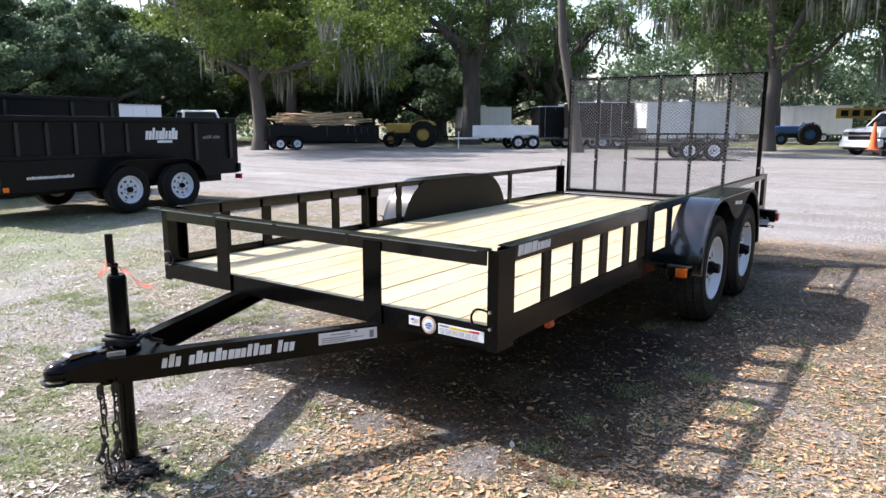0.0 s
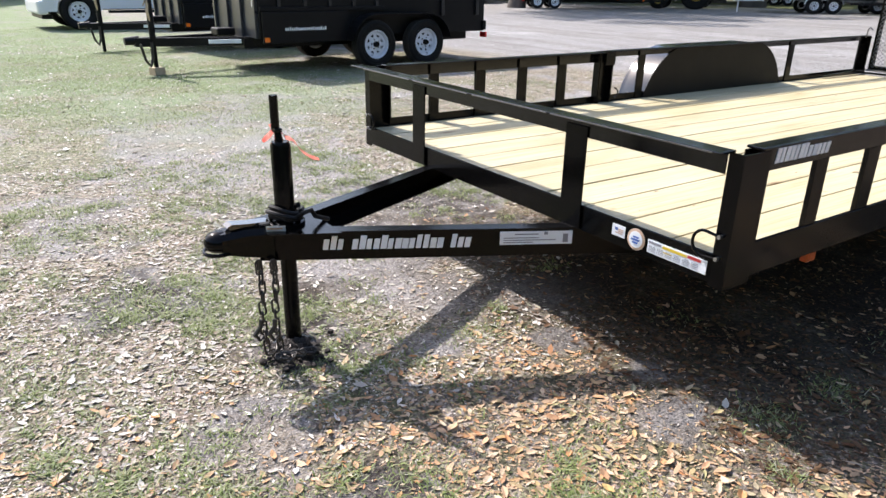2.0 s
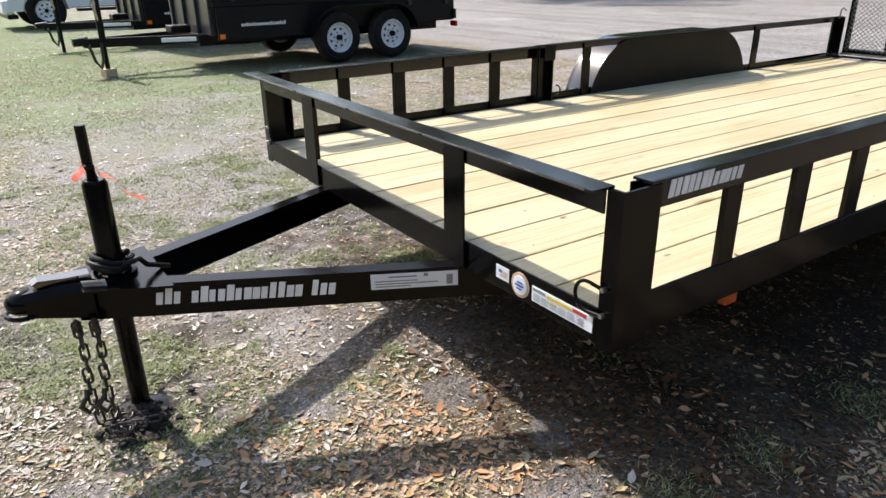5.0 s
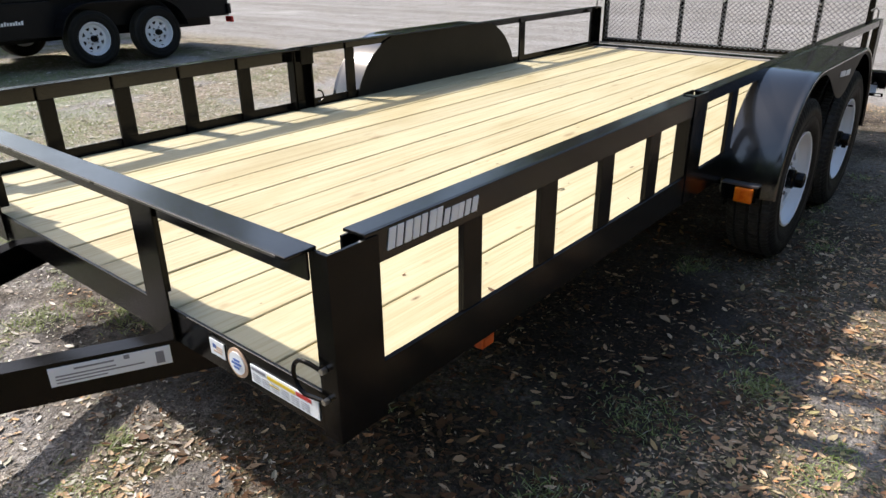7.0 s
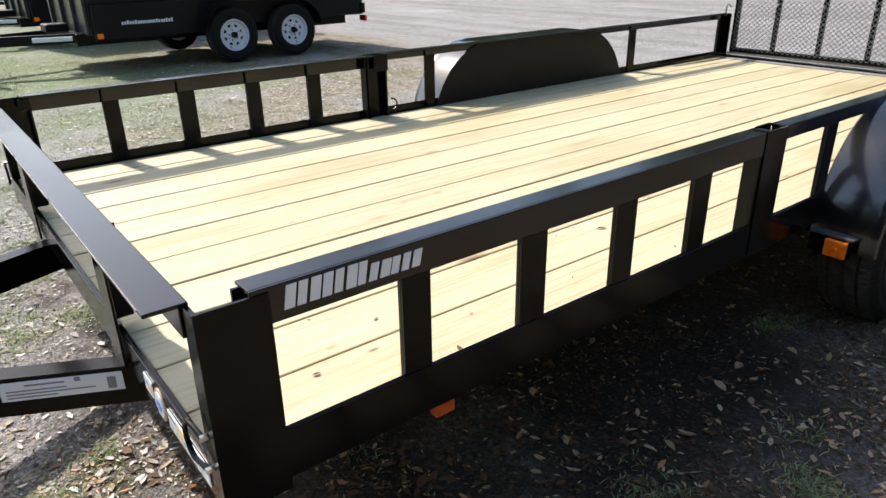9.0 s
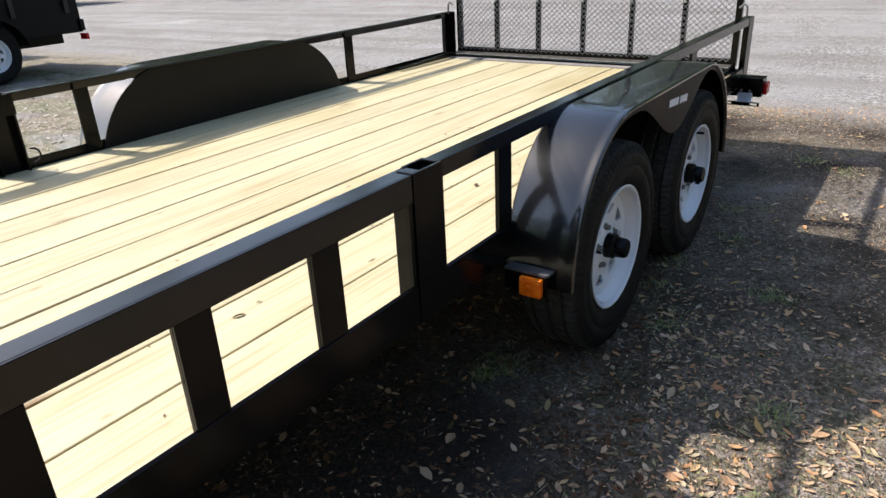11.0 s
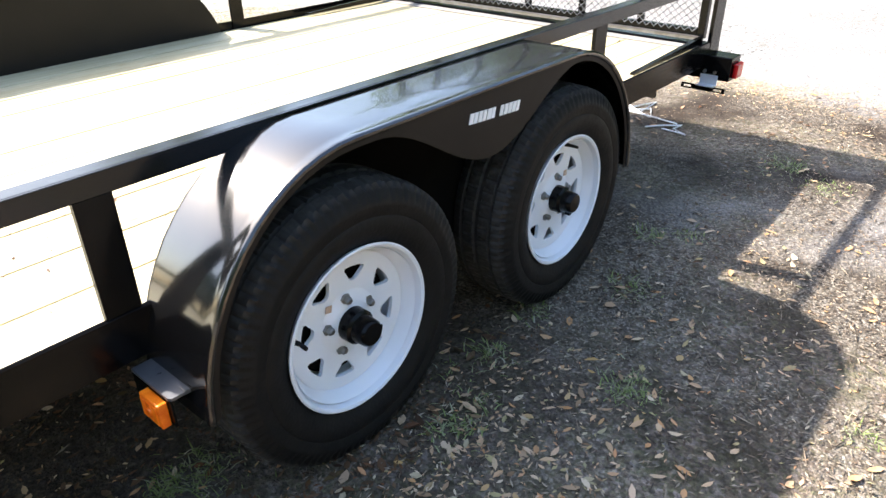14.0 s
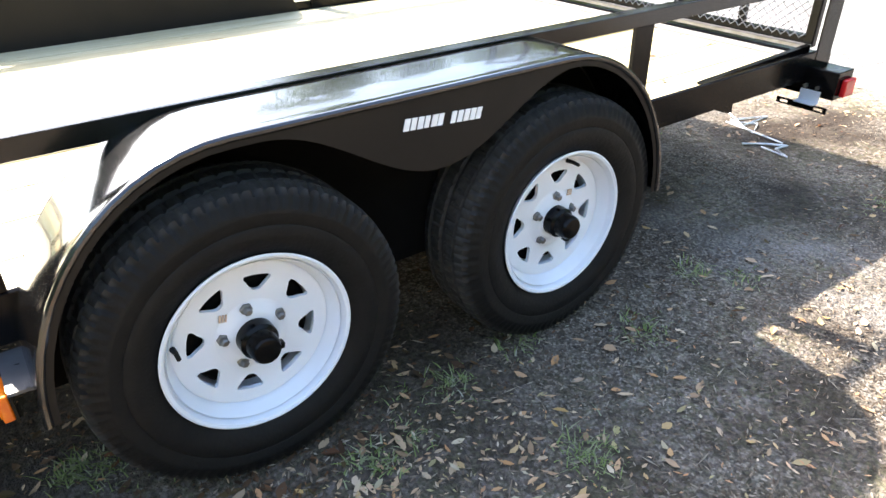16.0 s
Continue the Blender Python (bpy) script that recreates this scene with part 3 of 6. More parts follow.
def wheel(parent, x, y, z, out=1, turn=20.0, lugs=5, tyre=None, scale=1.0):
    """A wheel under a trailer or truck: the tyre, with its rim, hub, nuts and valve on it. out is +1 or -1 along x."""
    t = part("tyre", tyre or TYRE, None, parent, "black rubber tyre")
    t.matrix_basis = pose(x, y, z, 0, 0, 0 if out > 0 else 180) @ pose(0, 0, 0, turn) @ Matrix.Scale(scale, 4)
    part("rim", RIM, None, t, "white steel spoke rim")
    part("hub", HUB, None, t, "black hub cap").location = (0.022, 0, 0)
    part("brake_drum", DRUM, None, t, "matte black brake drum")
    for k in range(lugs):
        a = 2 * math.pi * (k + 0.5) / lugs
        part("lug_nut", LUG, None, t, "chrome nut").location = (0.040, 0.0635 * math.cos(a), 0.0635 * math.sin(a))
    part("rim_label", RIM_LABEL, None, t, "small printed sticker")
    part("valve_stem", VALVE, None, t).location = (0.052, -0.164, 0.008)
    return t


# ---- flat writing as bars ----
def bars(name, parent, origin, u, v, normal, layout, material, label="", lift=0.0025):
    """Rows of plain bars on a surface: layout holds (along, up, width, height, slant) in metres from the origin."""
    bm = fresh()
    o, u, v, nrm = Vector(origin), Vector(u).normalized(), Vector(v).normalized(), Vector(normal).normalized()
    for a, c, w, h, s in layout:
        q = [(a, c), (a + w, c), (a + w + s, c + h), (a + s, c + h)]
        low = [bm.verts.new(o + u * x + v * y + nrm * 0.0005) for x, y in q]
        top = [bm.verts.new(o + u * x + v * y + nrm * lift) for x, y in q]
        bm.faces.new(top)
        for i in range(4):
            bm.faces.new((low[i], low[(i + 1) % 4], top[(i + 1) % 4], top[i]))
    ob = part(name, bm, material, parent, label)
    if len(layout) > 1:
        ob["kind"] = "stuff"
    return ob


def letter_row(width, height, count, seed, slant=0.15, fill=0.72, gaps=(), capitals=False):
    """The masses of a line of writing: one upright bar a letter, of uneven height."""
    rnd = random.Random(seed)
    out, step = [], width / count
    for i in range(count):
        if i in gaps:
            continue
        h = height * rnd.choice((0.74, 0.76, 1.0, 0.74, 0.76, 1.0, 0.75))
        h = height if capitals else h
        w = step * fill * rnd.uniform(0.8, 1.05)
        out.append((i * step, 0.0, w, h, h * slant))
    return out


# ---- the utility trailer (local: x across, +x its right side; y from the front frame back; z up) ----
HW, LEN, DECK, RAIL = 1.025, 4.735, 0.485, 0.79
TR = thing("utility_trailer", pose(-1.495, 3.48, 0.0095, 0, 0.5, 0), "black steel tandem-axle utility trailer with pine deck and mesh ramp gate", "trailer")

DUSTY = mat("dusty_grey_steel", (0.30, 0.28, 0.26), 0.6, second=(0.16, 0.15, 0.14), scale=9)

# frame
for s in (1, -1):
    bm = fresh()
    prism(bm, [(s * HW, 0.425), (s * HW, 0.523), (s * (HW - 0.006), 0.526), (s * (HW - 0.008), 0.526), (s * (HW - 0.008), 0.437), (s * (HW - 0.05), 0.437), (s * (HW - 0.05), 0.425)], 0.03, LEN, "Y")
    part("side_frame", bm, BLACK, TR)
bm = fresh()
box(bm, -HW + 0.04, HW - 0.04, 0.0, 0.007, 0.415, 0.500, 0.002)
box(bm, -HW + 0.05, HW - 0.05, 0.007, 0.016, 0.440, 0.4925, 0.002)
box(bm, -HW + 0.05, HW - 0.05, 0.007, 0.060, 0.415, 0.422, 0.002)
part("front_frame", bm, BLACK, TR)
bm = fresh()
box(bm, -HW, HW, LEN - 0.05, LEN + 0.012, 0.38, 0.500, 0.003)
part("rear_frame", bm, BLACK, TR)
bm = fresh()
box(bm, -HW + 0.03, HW - 0.03, LEN - 0.115, LEN - 0.052, DECK - 0.030, DECK + 0.006, 0.002)
part("rear_sill", bm, DUSTY, TR, "dusty grey steel sill")
for y in (0.7, 1.4, 2.05, 2.866, 3.7, 4.2):
    bm = fresh()
    box(bm, -HW + 0.05, HW - 0.05, y - 0.03, y + 0.03, 0.385, 0.444, 0.003)
    part("crossmember", bm, BLACK, TR)

# deck boards, each a shared mesh of its own width
seams = [-1.012] + [-0.838 + 0.184 * i for i in range(10)] + [1.012]
for a, b in zip(seams, seams[1:]):
    bm = fresh()
    box(bm, (a - b) / 2 + 0.0036, (b - a) / 2 - 0.0036, 0.018, LEN - 0.118, DECK - 0.038, DECK, 0.003)
    ob = part("deck_board", bm, PINE, TR, "pale treated pine board")
    ob.location = ((a + b) / 2, 0, random.uniform(-0.0025, 0.0015))

# corner posts: open channels, the web outward
for s in (1, -1):
    bm = fresh()
    prism(bm, [(s * HW, 0.0), (s * HW, 0.118), (s * (HW - 0.006), 0.118), (s * (HW - 0.006), 0.008), (s * (HW - 0.046), 0.008), (s * (HW - 0.046), 0.0)], 0.405, 0.782, "Z", Matrix.Translation((s * 0.003, 0, 0)))
    box(bm, s * (HW - 0.046), s * (HW - 0.006), 0.110, 0.117, 0.50, 0.780)
    box(bm, s * (HW - 0.052), s * (HW - 0.046), 0.078, 0.117, 0.740, 0.780)
    part("corner_post", bm, BLACK, TR)
# front posts: angles standing on the tongue
for s in (1, -1):
    bm = fresh()
    xc = s * 0.437 if s > 0 else -0.520
    box(bm, xc - 0.048, xc + 0.048, -0.0105, -0.0045, 0.42, 0.760, 0.0015)
    box(bm, xc - 0.048, xc - 0.042, -0.0045, 0.048, 0.50, 0.724, 0.0015)
    part("front_post", bm, BLACK, TR)
bm = fresh()
box(bm, -HW - 0.035, HW - 0.030, -0.058, 0.008, 0.783, 0.790, 0.002)
box(bm, -HW + 0.0465, HW - 0.0465, -0.004, 0.0025, 0.724, 0.783, 0.0015)
FRONT_RAIL = part("front_rail", bm, RAIL_BLACK, TR)
# thin steel strips drawn in place of the glint on the rail's edge
bm = fresh()
for x0, x1 in ((-0.93, -0.52), (-0.49, -0.10), (-0.07, 0.34), (0.36, 0.97)):
    box(bm, x0, x1, -0.0588, -0.0575, 0.7845, 0.7885)
part("worn_edge", bm, STEEL, FRONT_RAIL, "bare steel edge showing wear and rail glint")

# side rails and posts
SIDE_POSTS = [(0.363, 0.426), (0.655, 0.728), (0.952, 1.022), (1.249, 1.322)]
for s in (1, -1):
    bm = fresh()
    box(bm, s * (HW - 0.006), s * HW, 0.088, 1.600, 0.726, RAIL, 0.0015)
    box(bm, s * (HW - 0.055), s * (HW - 0.006), 0.088, 1.600, RAIL - 0.007, RAIL, 0.0015)
    part("front_side_rail", bm, RAIL_BLACK, TR)
    bm = fresh()
    box(bm, s * (HW - 0.006), s * HW, 1.660, LEN - 0.012, 0.753, RAIL + 0.004, 0.0015)
    box(bm, s * (HW - 0.044), s * (HW - 0.006), 1.660, LEN - 0.012, RAIL - 0.003, RAIL + 0.004, 0.0015)
    part("rear_side_rail", bm, RAIL_BLACK, TR)
    for y0, y1 in SIDE_POSTS + [(1.546, 1.562)]:
        bm = fresh()
        box(bm, s * (HW - 0.0075), s * (HW - 0.0015), y0, y1, 0.526, 0.726, 0.001)
        box(bm, s * (HW - (0.046 if y0 > 1.5 else 0.017)), s * (HW - 0.0075), y0, y0 + 0.006, 0.487, 0.782, 0.001)
        part("side_post", bm, BLACK, TR)
    # stake pocket channel where the two rails meet
    bm = fresh()
    prism(bm, [(s * HW, 1.562), (s * HW, 1.673), (s * (HW - 0.045), 1.673), (s * (HW - 0.045), 1.665), (s * (HW - 0.007), 1.665), (s * (HW - 0.007), 1.570), (s * (HW - 0.045), 1.570), (s * (HW - 0.045), 1.562)], 0.425, 0.792, "Z",
          Matrix.Translation((s * 0.0025, 0, 0)))
    box(bm, s * (HW - 0.055), s * (HW - 0.048), 1.594, 1.673, 0.712, 0.792)
    POCKET = part("stake_pocket", bm, BLACK, TR)
    # bare worn steel on the pocket's lips
    bm = fresh()
    box(bm, s * (HW - 0.040), s * (HW - 0.010), 1.6655, 1.6725, 0.7915, 0.7930)
    box(bm, s * (HW - 0.0005), s * (HW + 0.0022), 1.630, 1.668, 0.7915, 0.7928)
    part("worn_edge", bm, STEEL, POCKET, "bare steel edge showing wear and rail glint")
    for y0, y1 in ((1.931, 1.998), (3.600, 3.675)):
        bm = fresh()
        box(bm, s * (HW - 0.0075), s * (HW - 0.0015), y0, y1, 0.526, 0.753, 0.001)
        box(bm, s * (HW - 0.015), s * (HW - 0.0075), y0, y0 + 0.006, 0.487, 0.786, 0.001)
        part("side_post", bm, BLACK, TR)
    bm = fresh()
    prism(bm, [(s * HW, LEN - 0.10), (s * HW, LEN - 0.002), (s * (HW - 0.05), LEN - 0.002), (s * (HW - 0.05), LEN - 0.010), (s * (HW - 0.007), LEN - 0.010), (s * (HW - 0.007), LEN - 0.10)], 0.430, 0.790, "Z", Matrix.Translation((s * 0.002, 0, 0)))
    part("rear_post", bm, BLACK, TR)
    # tie rings: a bent rod on the front corner and at the stake pocket
    bm = fresh()
    ring = [(s * (HW - 0.025), -0.008, 0.556), (s * (HW - 0.060), -0.012, 0.562)] + [(s * (HW - 0.068 - 0.034 * math.sin(radians(a))), -0.014, 0.526 + 0.037 * math.cos(radians(a))) for a in range(10, 171, 20)] + [(s * (HW - 0.060), -0.012, 0.490), (s * (HW - 0.022), -0.008, 0.492)]
    tube(bm, ring, 0.0045, 8)
    TIE = part("tie_ring", bm, BLACK, TR, "black steel tie ring", True)
    for z in (0.556, 0.492):
        bm = fresh()
        tube(bm, [(s * (HW - 0.025), -0.001, z), (s * (HW - 0.025), -0.013, z)], 0.0062, 6)
        part("bolt", bm, CHROME, TIE)
    bm = fresh()
    ring = [(s * (HW - 0.06), 1.680 + 0.035 * math.sin(radians(a)), 0.545 + 0.03 * math.cos(radians(a))) for a in range(0, 181, 30)]
    tube(bm, ring, 0.004, 8)
    part("tie_ring", bm, BLACK, TR)


# tandem fenders
YC = (2.370, 3.199)
ZC = 0.343


def fender_curve(n=14, ay=0.390, az=0.445, low=0.360, low_rear=0.35):
    pts = []
    a0 = math.degrees(math.asin((low - ZC) / az))
    for i in range(n + 1):
        a = radians(lerp(180 - a0, 90, i / n))
        pts.append((YC[0] + ay * math.cos(a), ZC + az * math.sin(a)))
    for i in range(1, 30):
        pts.append((lerp(YC[0], YC[1] - 0.044, i / 30), ZC + az))
    a1 = math.degrees(math.asin((low_rear - ZC) / az))
    for i in range(n + 1):
        a = radians(lerp(90, a1, i / n))
        pts.append((YC[1] - 0.044 + ay * math.cos(a), ZC + az * math.sin(a)))
    return pts


for s in (1, -1):
    F = fender_curve()
    x_in, x_out = HW - 0.0125, HW + 0.190
    bm = fresh()
    rows = []
    bead = [(x_out - 0.004 + 0.008 * math.cos(radians(a)), 0.007 - 0.008 * math.sin(radians(a)), 0) for a in range(100, -161, -40)]
    lip = [(x_in, 0.0, 0), (lerp(x_in, x_out, 0.5), 0.0, 0), (x_out - 0.030, 0.0, 0), (x_out - 0.016, 0.002, 0)] + bead + [(x_out - 0.018, 0.006, 0), (lerp(x_in, x_out, 0.5), 0.003, 0), (x_in, 0.003, 0)]
    for x, drop, _ in lip:
        row = []
        for i, (y, z) in enumerate(F):
            a, b = F[max(i - 1, 0)], F[min(i + 1, len(F) - 1)]
            t = Vector((b[0] - a[0], b[1] - a[1])).normalized()
            row.append(bm.verts.new((s * x, y + t.y * drop, z - t.x * drop)))
        rows.append(row)
    for a, b in zip(rows, rows[1:] + rows[:1]):
        for i in range(len(a) - 1):
            bm.faces.new((a[i], a[i + 1], b[i + 1], b[i]))
    bm.faces.new([r[0] for r in rows])
    bm.faces.new([r[-1] for r in rows])
    FEN = part("fender", bm, FENDER, TR, "glossy black tandem fender", True)
    # skirt on the outer side, dipping between the wheels
    bm = fresh()
    top, low = [], []
    mid = 2.80
    for i, (y, z) in enumerate(F):
        a, b = F[max(i - 1, 0)], F[min(i + 1, len(F) - 1)]
        t = Vector((b[0] - a[0], b[1] - a[1])).normalized()
        nrm = Vector((-t.y, t.x))
        depth = 0.026
        dy = abs(y - mid)
        if dy < 0.38:
            depth += 0.148 * (0.5 + 0.5 * math.cos(math.pi * dy / 0.38))
        top.append((y - nrm.x * 0.003, z - nrm.y * 0.003))
        low.append((y - nrm.x * depth, z - nrm.y * depth))
    for x in (x_out - 0.006, x_out - 0.003):
        a = [bm.verts.new((s * x, *p)) for p in top]
        b = [bm.verts.new((s * x, *p)) for p in low]
        for i in range(len(a) - 1):
            bm.faces.new((a[i], a[i + 1], b[i + 1], b[i]))
    part("skirt", bm, SKIRT, FEN)
    # inner wall that closes the deck from the wheels
    bm = fresh()
    wall = [(F[0][0] + 0.0, 0.45)] + [p for p in F if p[1] > 0.45] + [(F[-1][0] - 0.01, 0.45)]
    prism(bm, wall, s * (HW - 0.0175), s * (HW - 0.013), "X")
    part("inner_wall", bm, SKIRT, FEN)
    # flat black liner sheet, standing in for the well's deep shade
    bm = fresh()
    liner = [(F[0][0] + 0.03, 0.30)] + [(lerp(p[0], 2.80, 0.02), p[1] - 0.012) for p in F if p[1] > 0.42] + [(F[-1][0] - 0.03, 0.30)]
    prism(bm, liner, s * (HW + 0.0015), s * (HW + 0.0035), "X")
    part("well_liner", bm, MATTE, FEN)
    # step bracket and amber marker in front of the fender
    bm = fresh()
    prism(bm, [(s * (HW + 0.003), 1.945), (s * (HW + 0.128), 1.945), (s * (HW + 0.135), 1.949), (s * (HW + 0.138), 1.984), (s * (HW + 0.130), 1.990), (s * (HW + 0.003), 2.010)], 0.408, 0.414, "Z")
    box(bm, s * (HW + 0.118), s * (HW + 0.137), 1.974, 1.982, 0.4142, 0.4165, 0.001)
    BR = part("step_bracket", bm, BRACKET, TR, "step bracket, top greyed for sun sheen")
    # front face stays black, without the painted sheen
    bm = fresh()
    box(bm, s * (HW + 0.004), s * (HW + 0.134), 1.9455, 1.950, 0.350, 0.4075)
    part("bracket_face", bm, BLACK, BR)
    bm = fresh()
    box(bm, s * (HW + 0.059), s * (HW + 0.124), 1.926, 1.9445, 0.350, 0.404, 0.003)
    for k in range(3):
        box(bm, s * (HW + 0.064 + 0.019 * k), s * (HW + 0.080 + 0.019 * k), 1.9235, 1.9275, 0.356, 0.398, 0.002)
    tube(bm, [(s * (HW + 0.0915), 1.9275, 0.377), (s * (HW + 0.0915), 1.9205, 0.377)], [0.011, 0.008], 10)
    part("marker_light", bm, AMBER, BR, "amber marker light")
    for y in (0.46, 1.618):
        bm = fresh()
        inset = 0.0 if y < 1 else 0.034
        box(bm, s * (HW - inset - 0.030), s * (HW - inset - 0.006), y - 0.024, y + 0.024, 0.390, 0.4245, 0.004)
        box(bm, s * (HW - inset - 0.0055), s * (HW - inset - 0.003), y - 0.017, y + 0.017, 0.396, 0.418, 0.001)
        part("marker_light", bm, DARK_AMBER, TR, "small amber marker light")

# axles, springs and wheels
for y in YC:
    bm = fresh()
    tube(bm, [(-HW, y, ZC), (HW + 0.0, y, ZC)], 0.036, 14)
    part("axle", bm, BLACK, TR, "", True)
    for s in (1, -1):
        wheel(TR, s * (HW + 0.086), y, ZC, s, -12 if y < 2.8 else -95)
for s in (1, -1):
    bm = fresh()
    for y in YC:
        for k in range(4):
            prism(bm, [(y - 0.33 + k * 0.07, 0.37 - 0.008 * k), (y, 0.30 + 0.0 - 0.008 * k), (y + 0.33 - k * 0.07, 0.37 - 0.008 * k), (y, 0.308 - 0.008 * k)], s * (HW - 0.09), s * (HW - 0.035), "X")
    part("leaf_spring", bm, BLACK, TR)

# tongue: two channels that meet at the coupler
TA = radians(25.2)
TILT_UP = pose(0, 0, 0.40) @ pose(0, 0, 0, -1.3) @ pose(0, 0, -0.40)
for s in (1, -1):
    m = TILT_UP @ Matrix.Translation((s * 0.450, 0.02, 0)) @ Matrix.Rotation(-s * TA, 4, "Z")
    bm = fresh()
    prism(bm, [(s * 0.028, 0.325), (s * 0.028, 0.420), (s * -0.022, 0.420), (s * -0.022, 0.412), (s * 0.020, 0.412), (s * 0.020, 0.333), (s * -0.022, 0.333), (s * -0.022, 0.325)], -1.045, 0.60, "Y", m)
    part("tongue_beam", bm, BLACK, TR)
SIDE_N = (math.cos(TA), -math.sin(TA), 0)


def on_tongue(d, z):
    """A point on the outer face of the right tongue beam, d metres forward of the front frame."""
    m = TILT_UP @ Matrix.Translation((0.450, 0.02, 0)) @ Matrix.Rotation(-TA, 4, "Z")
    return m @ Vector((0.0282, -d, z))


TU = (math.sin(TA), math.cos(TA), -0.0208)
bars("web_lettering", TR, on_tongue(0.85, 0.359), TU, (0, 0, 1), SIDE_N, letter_row(0.480, 0.046, 21, 4, 0.18, 0.86, (3, 17)), LETTER, "row of silver-white vinyl bars")
st = bars("data_plate", TR, on_tongue(0.273, 0.364), TU, (0, 0, 1), SIDE_N, [(0, 0, 0.248, 0.046, 0)], STICKER, "white printed data label")
bars("print_line", st, on_tongue(0.273, 0.364), TU, (0, 0, 1), SIDE_N, [(0.012, 0.006, 0.10, 0.003, 0), (0.012, 0.014, 0.13, 0.003, 0), (0.012, 0.022, 0.12, 0.003, 0), (0.05, 0.034, 0.08, 0.004, 0), (0.13, 0.014, 0.06, 0.003, 0)], INK, "", 0.0032)
bars("print_block", st, on_tongue(0.273, 0.364), TU, (0, 0, 1), SIDE_N, [(0.215, 0.006, 0.018, 0.030, 0), (0.15, 0.034, 0.012, 0.010, 0)], INK, "", 0.0034)
bm = fresh()
prism(bm, [(-0.17, -0.72), (0.17, -0.72), (0.085, -0.925), (-0.085, -0.925)], 0.4205, 0.427, "Z", TILT_UP)
part("tongue_plate", bm, BLACK, TR)
# coupler: a pressed body that narrows to the ball socket, with its latch
bm = fresh()
for y0, y1, w0, w1, b0, b1, z0, z1 in ((-0.90, -0.975, 0.062, 0.052, 0.345, 0.360, 0.440, 0.446), (-0.975, -1.055, 0.052, 0.043, 0.360, 0.380, 0.446, 0.440)):
    a = [bm.verts.new(p) for p in ((-w0, y0, b0), (w0, y0, b0), (w0, y0, z0 - 0.016), (w0 - 0.016, y0, z0), (-w0 + 0.016, y0, z0), (-w0, y0, z0 - 0.016))]
    b = [bm.verts.new(p) for p in ((-w1, y1, b1), (w1, y1, b1), (w1, y1, z1 - 0.016), (w1 - 0.016, y1, z1), (-w1 + 0.016, y1, z1), (-w1, y1, z1 - 0.016))]
    bm.faces.new(a[::-1])
    bm.faces.new(b)
    for i in range(6):
        bm.faces.new((a[i], a[(i + 1) % 6], b[(i + 1) % 6], b[i]))
bmesh.ops.create_uvsphere(bm, u_segments=22, v_segments=14, radius=0.044, matrix=Matrix.Translation((0, -1.055, 0.410)) @ Matrix.Diagonal((1, 1, 0.80, 1)))
tube(bm, [(0.046 * math.cos(radians(a)), -1.055 + 0.046 * math.sin(radians(a)), 0.381) for a in range(0, 361, 20)], 0.006, 8)
bmesh.ops.translate(bm, vec=(0, 0, 0.014), verts=bm.verts[:])
CP = part("coupler", bm, BLACK, TR, "black steel ball coupler", True)
bm = fresh()
prism(bm, [(-0.895, 0.441), (-0.975, 0.447), (-1.020, 0.447), (-1.030, 0.456), (-1.015, 0.464), (-0.96, 0.458), (-0.895, 0.455)], -0.022, 0.022, "X", Matrix.Translation((0, 0, 0.014)))
part("latch", bm, FENDER, CP)
bars("warning_label", TR, (0.045, -0.915, 0.438), (0.42, 0.90, 0), (0.3, -0.15, 0.94), (0.85, -0.45, 0.3), [(0.0, 0.0, 0.058, 0.030, 0), ], STICKER, "small white label", 0.004)
bars("label_print", TR, (0.049, -0.9165, 0.4385), (0.42, 0.90, 0), (0.3, -0.15, 0.94), (0.85, -0.45, 0.3), [(0.004, 0.018, 0.045, 0.006, 0)], TAN_INK, "", 0.0045)

# jack: outer tube through the tongue plate, inner leg, crank tube and a flag of pink tape
JX, JY = 0.0, -0.835
bm = fresh()
tube(bm, [(JX, JY, 0.33), (JX, JY, 0.700), (JX, JY, 0.712)], [0.0315, 0.0315, 0.026], 20)
JK = part("jack_tube", bm, BLACK, TR, "", True)
bm = fresh()
tube(bm, [(JX, JY, 0.008), (JX, JY, 0.36)], 0.0265, 18)
part("jack_leg", bm, BLACK, TR, "", True)
bm = fresh()
lathe(bm, [(0.0, 0.075), (0.006, 0.075), (0.010, 0.06), (0.014, 0.028)], 24, "Z")
ob = part("jack_foot", bm, BLACK, TR, "", True)
ob.location = (JX, JY, 0.0)
bm = fresh()
tube(bm, [(JX - 0.004, JY - 0.002, 0.712), (JX - 0.006, JY - 0.004, 0.752)], [0.014, 0.008], 10)
tube(bm, [(JX - 0.022, JY - 0.004, 0.745), (JX - 0.022, JY - 0.004, 0.85)], 0.0135, 12)
box(bm, JX - 0.03, JX + 0.006, JY - 0.016, JY + 0.008, 0.738, 0.752, 0.003)
part("crank_handle", bm, BLACK, JK, "", True)
bm = fresh()
rnd = random.Random(5)
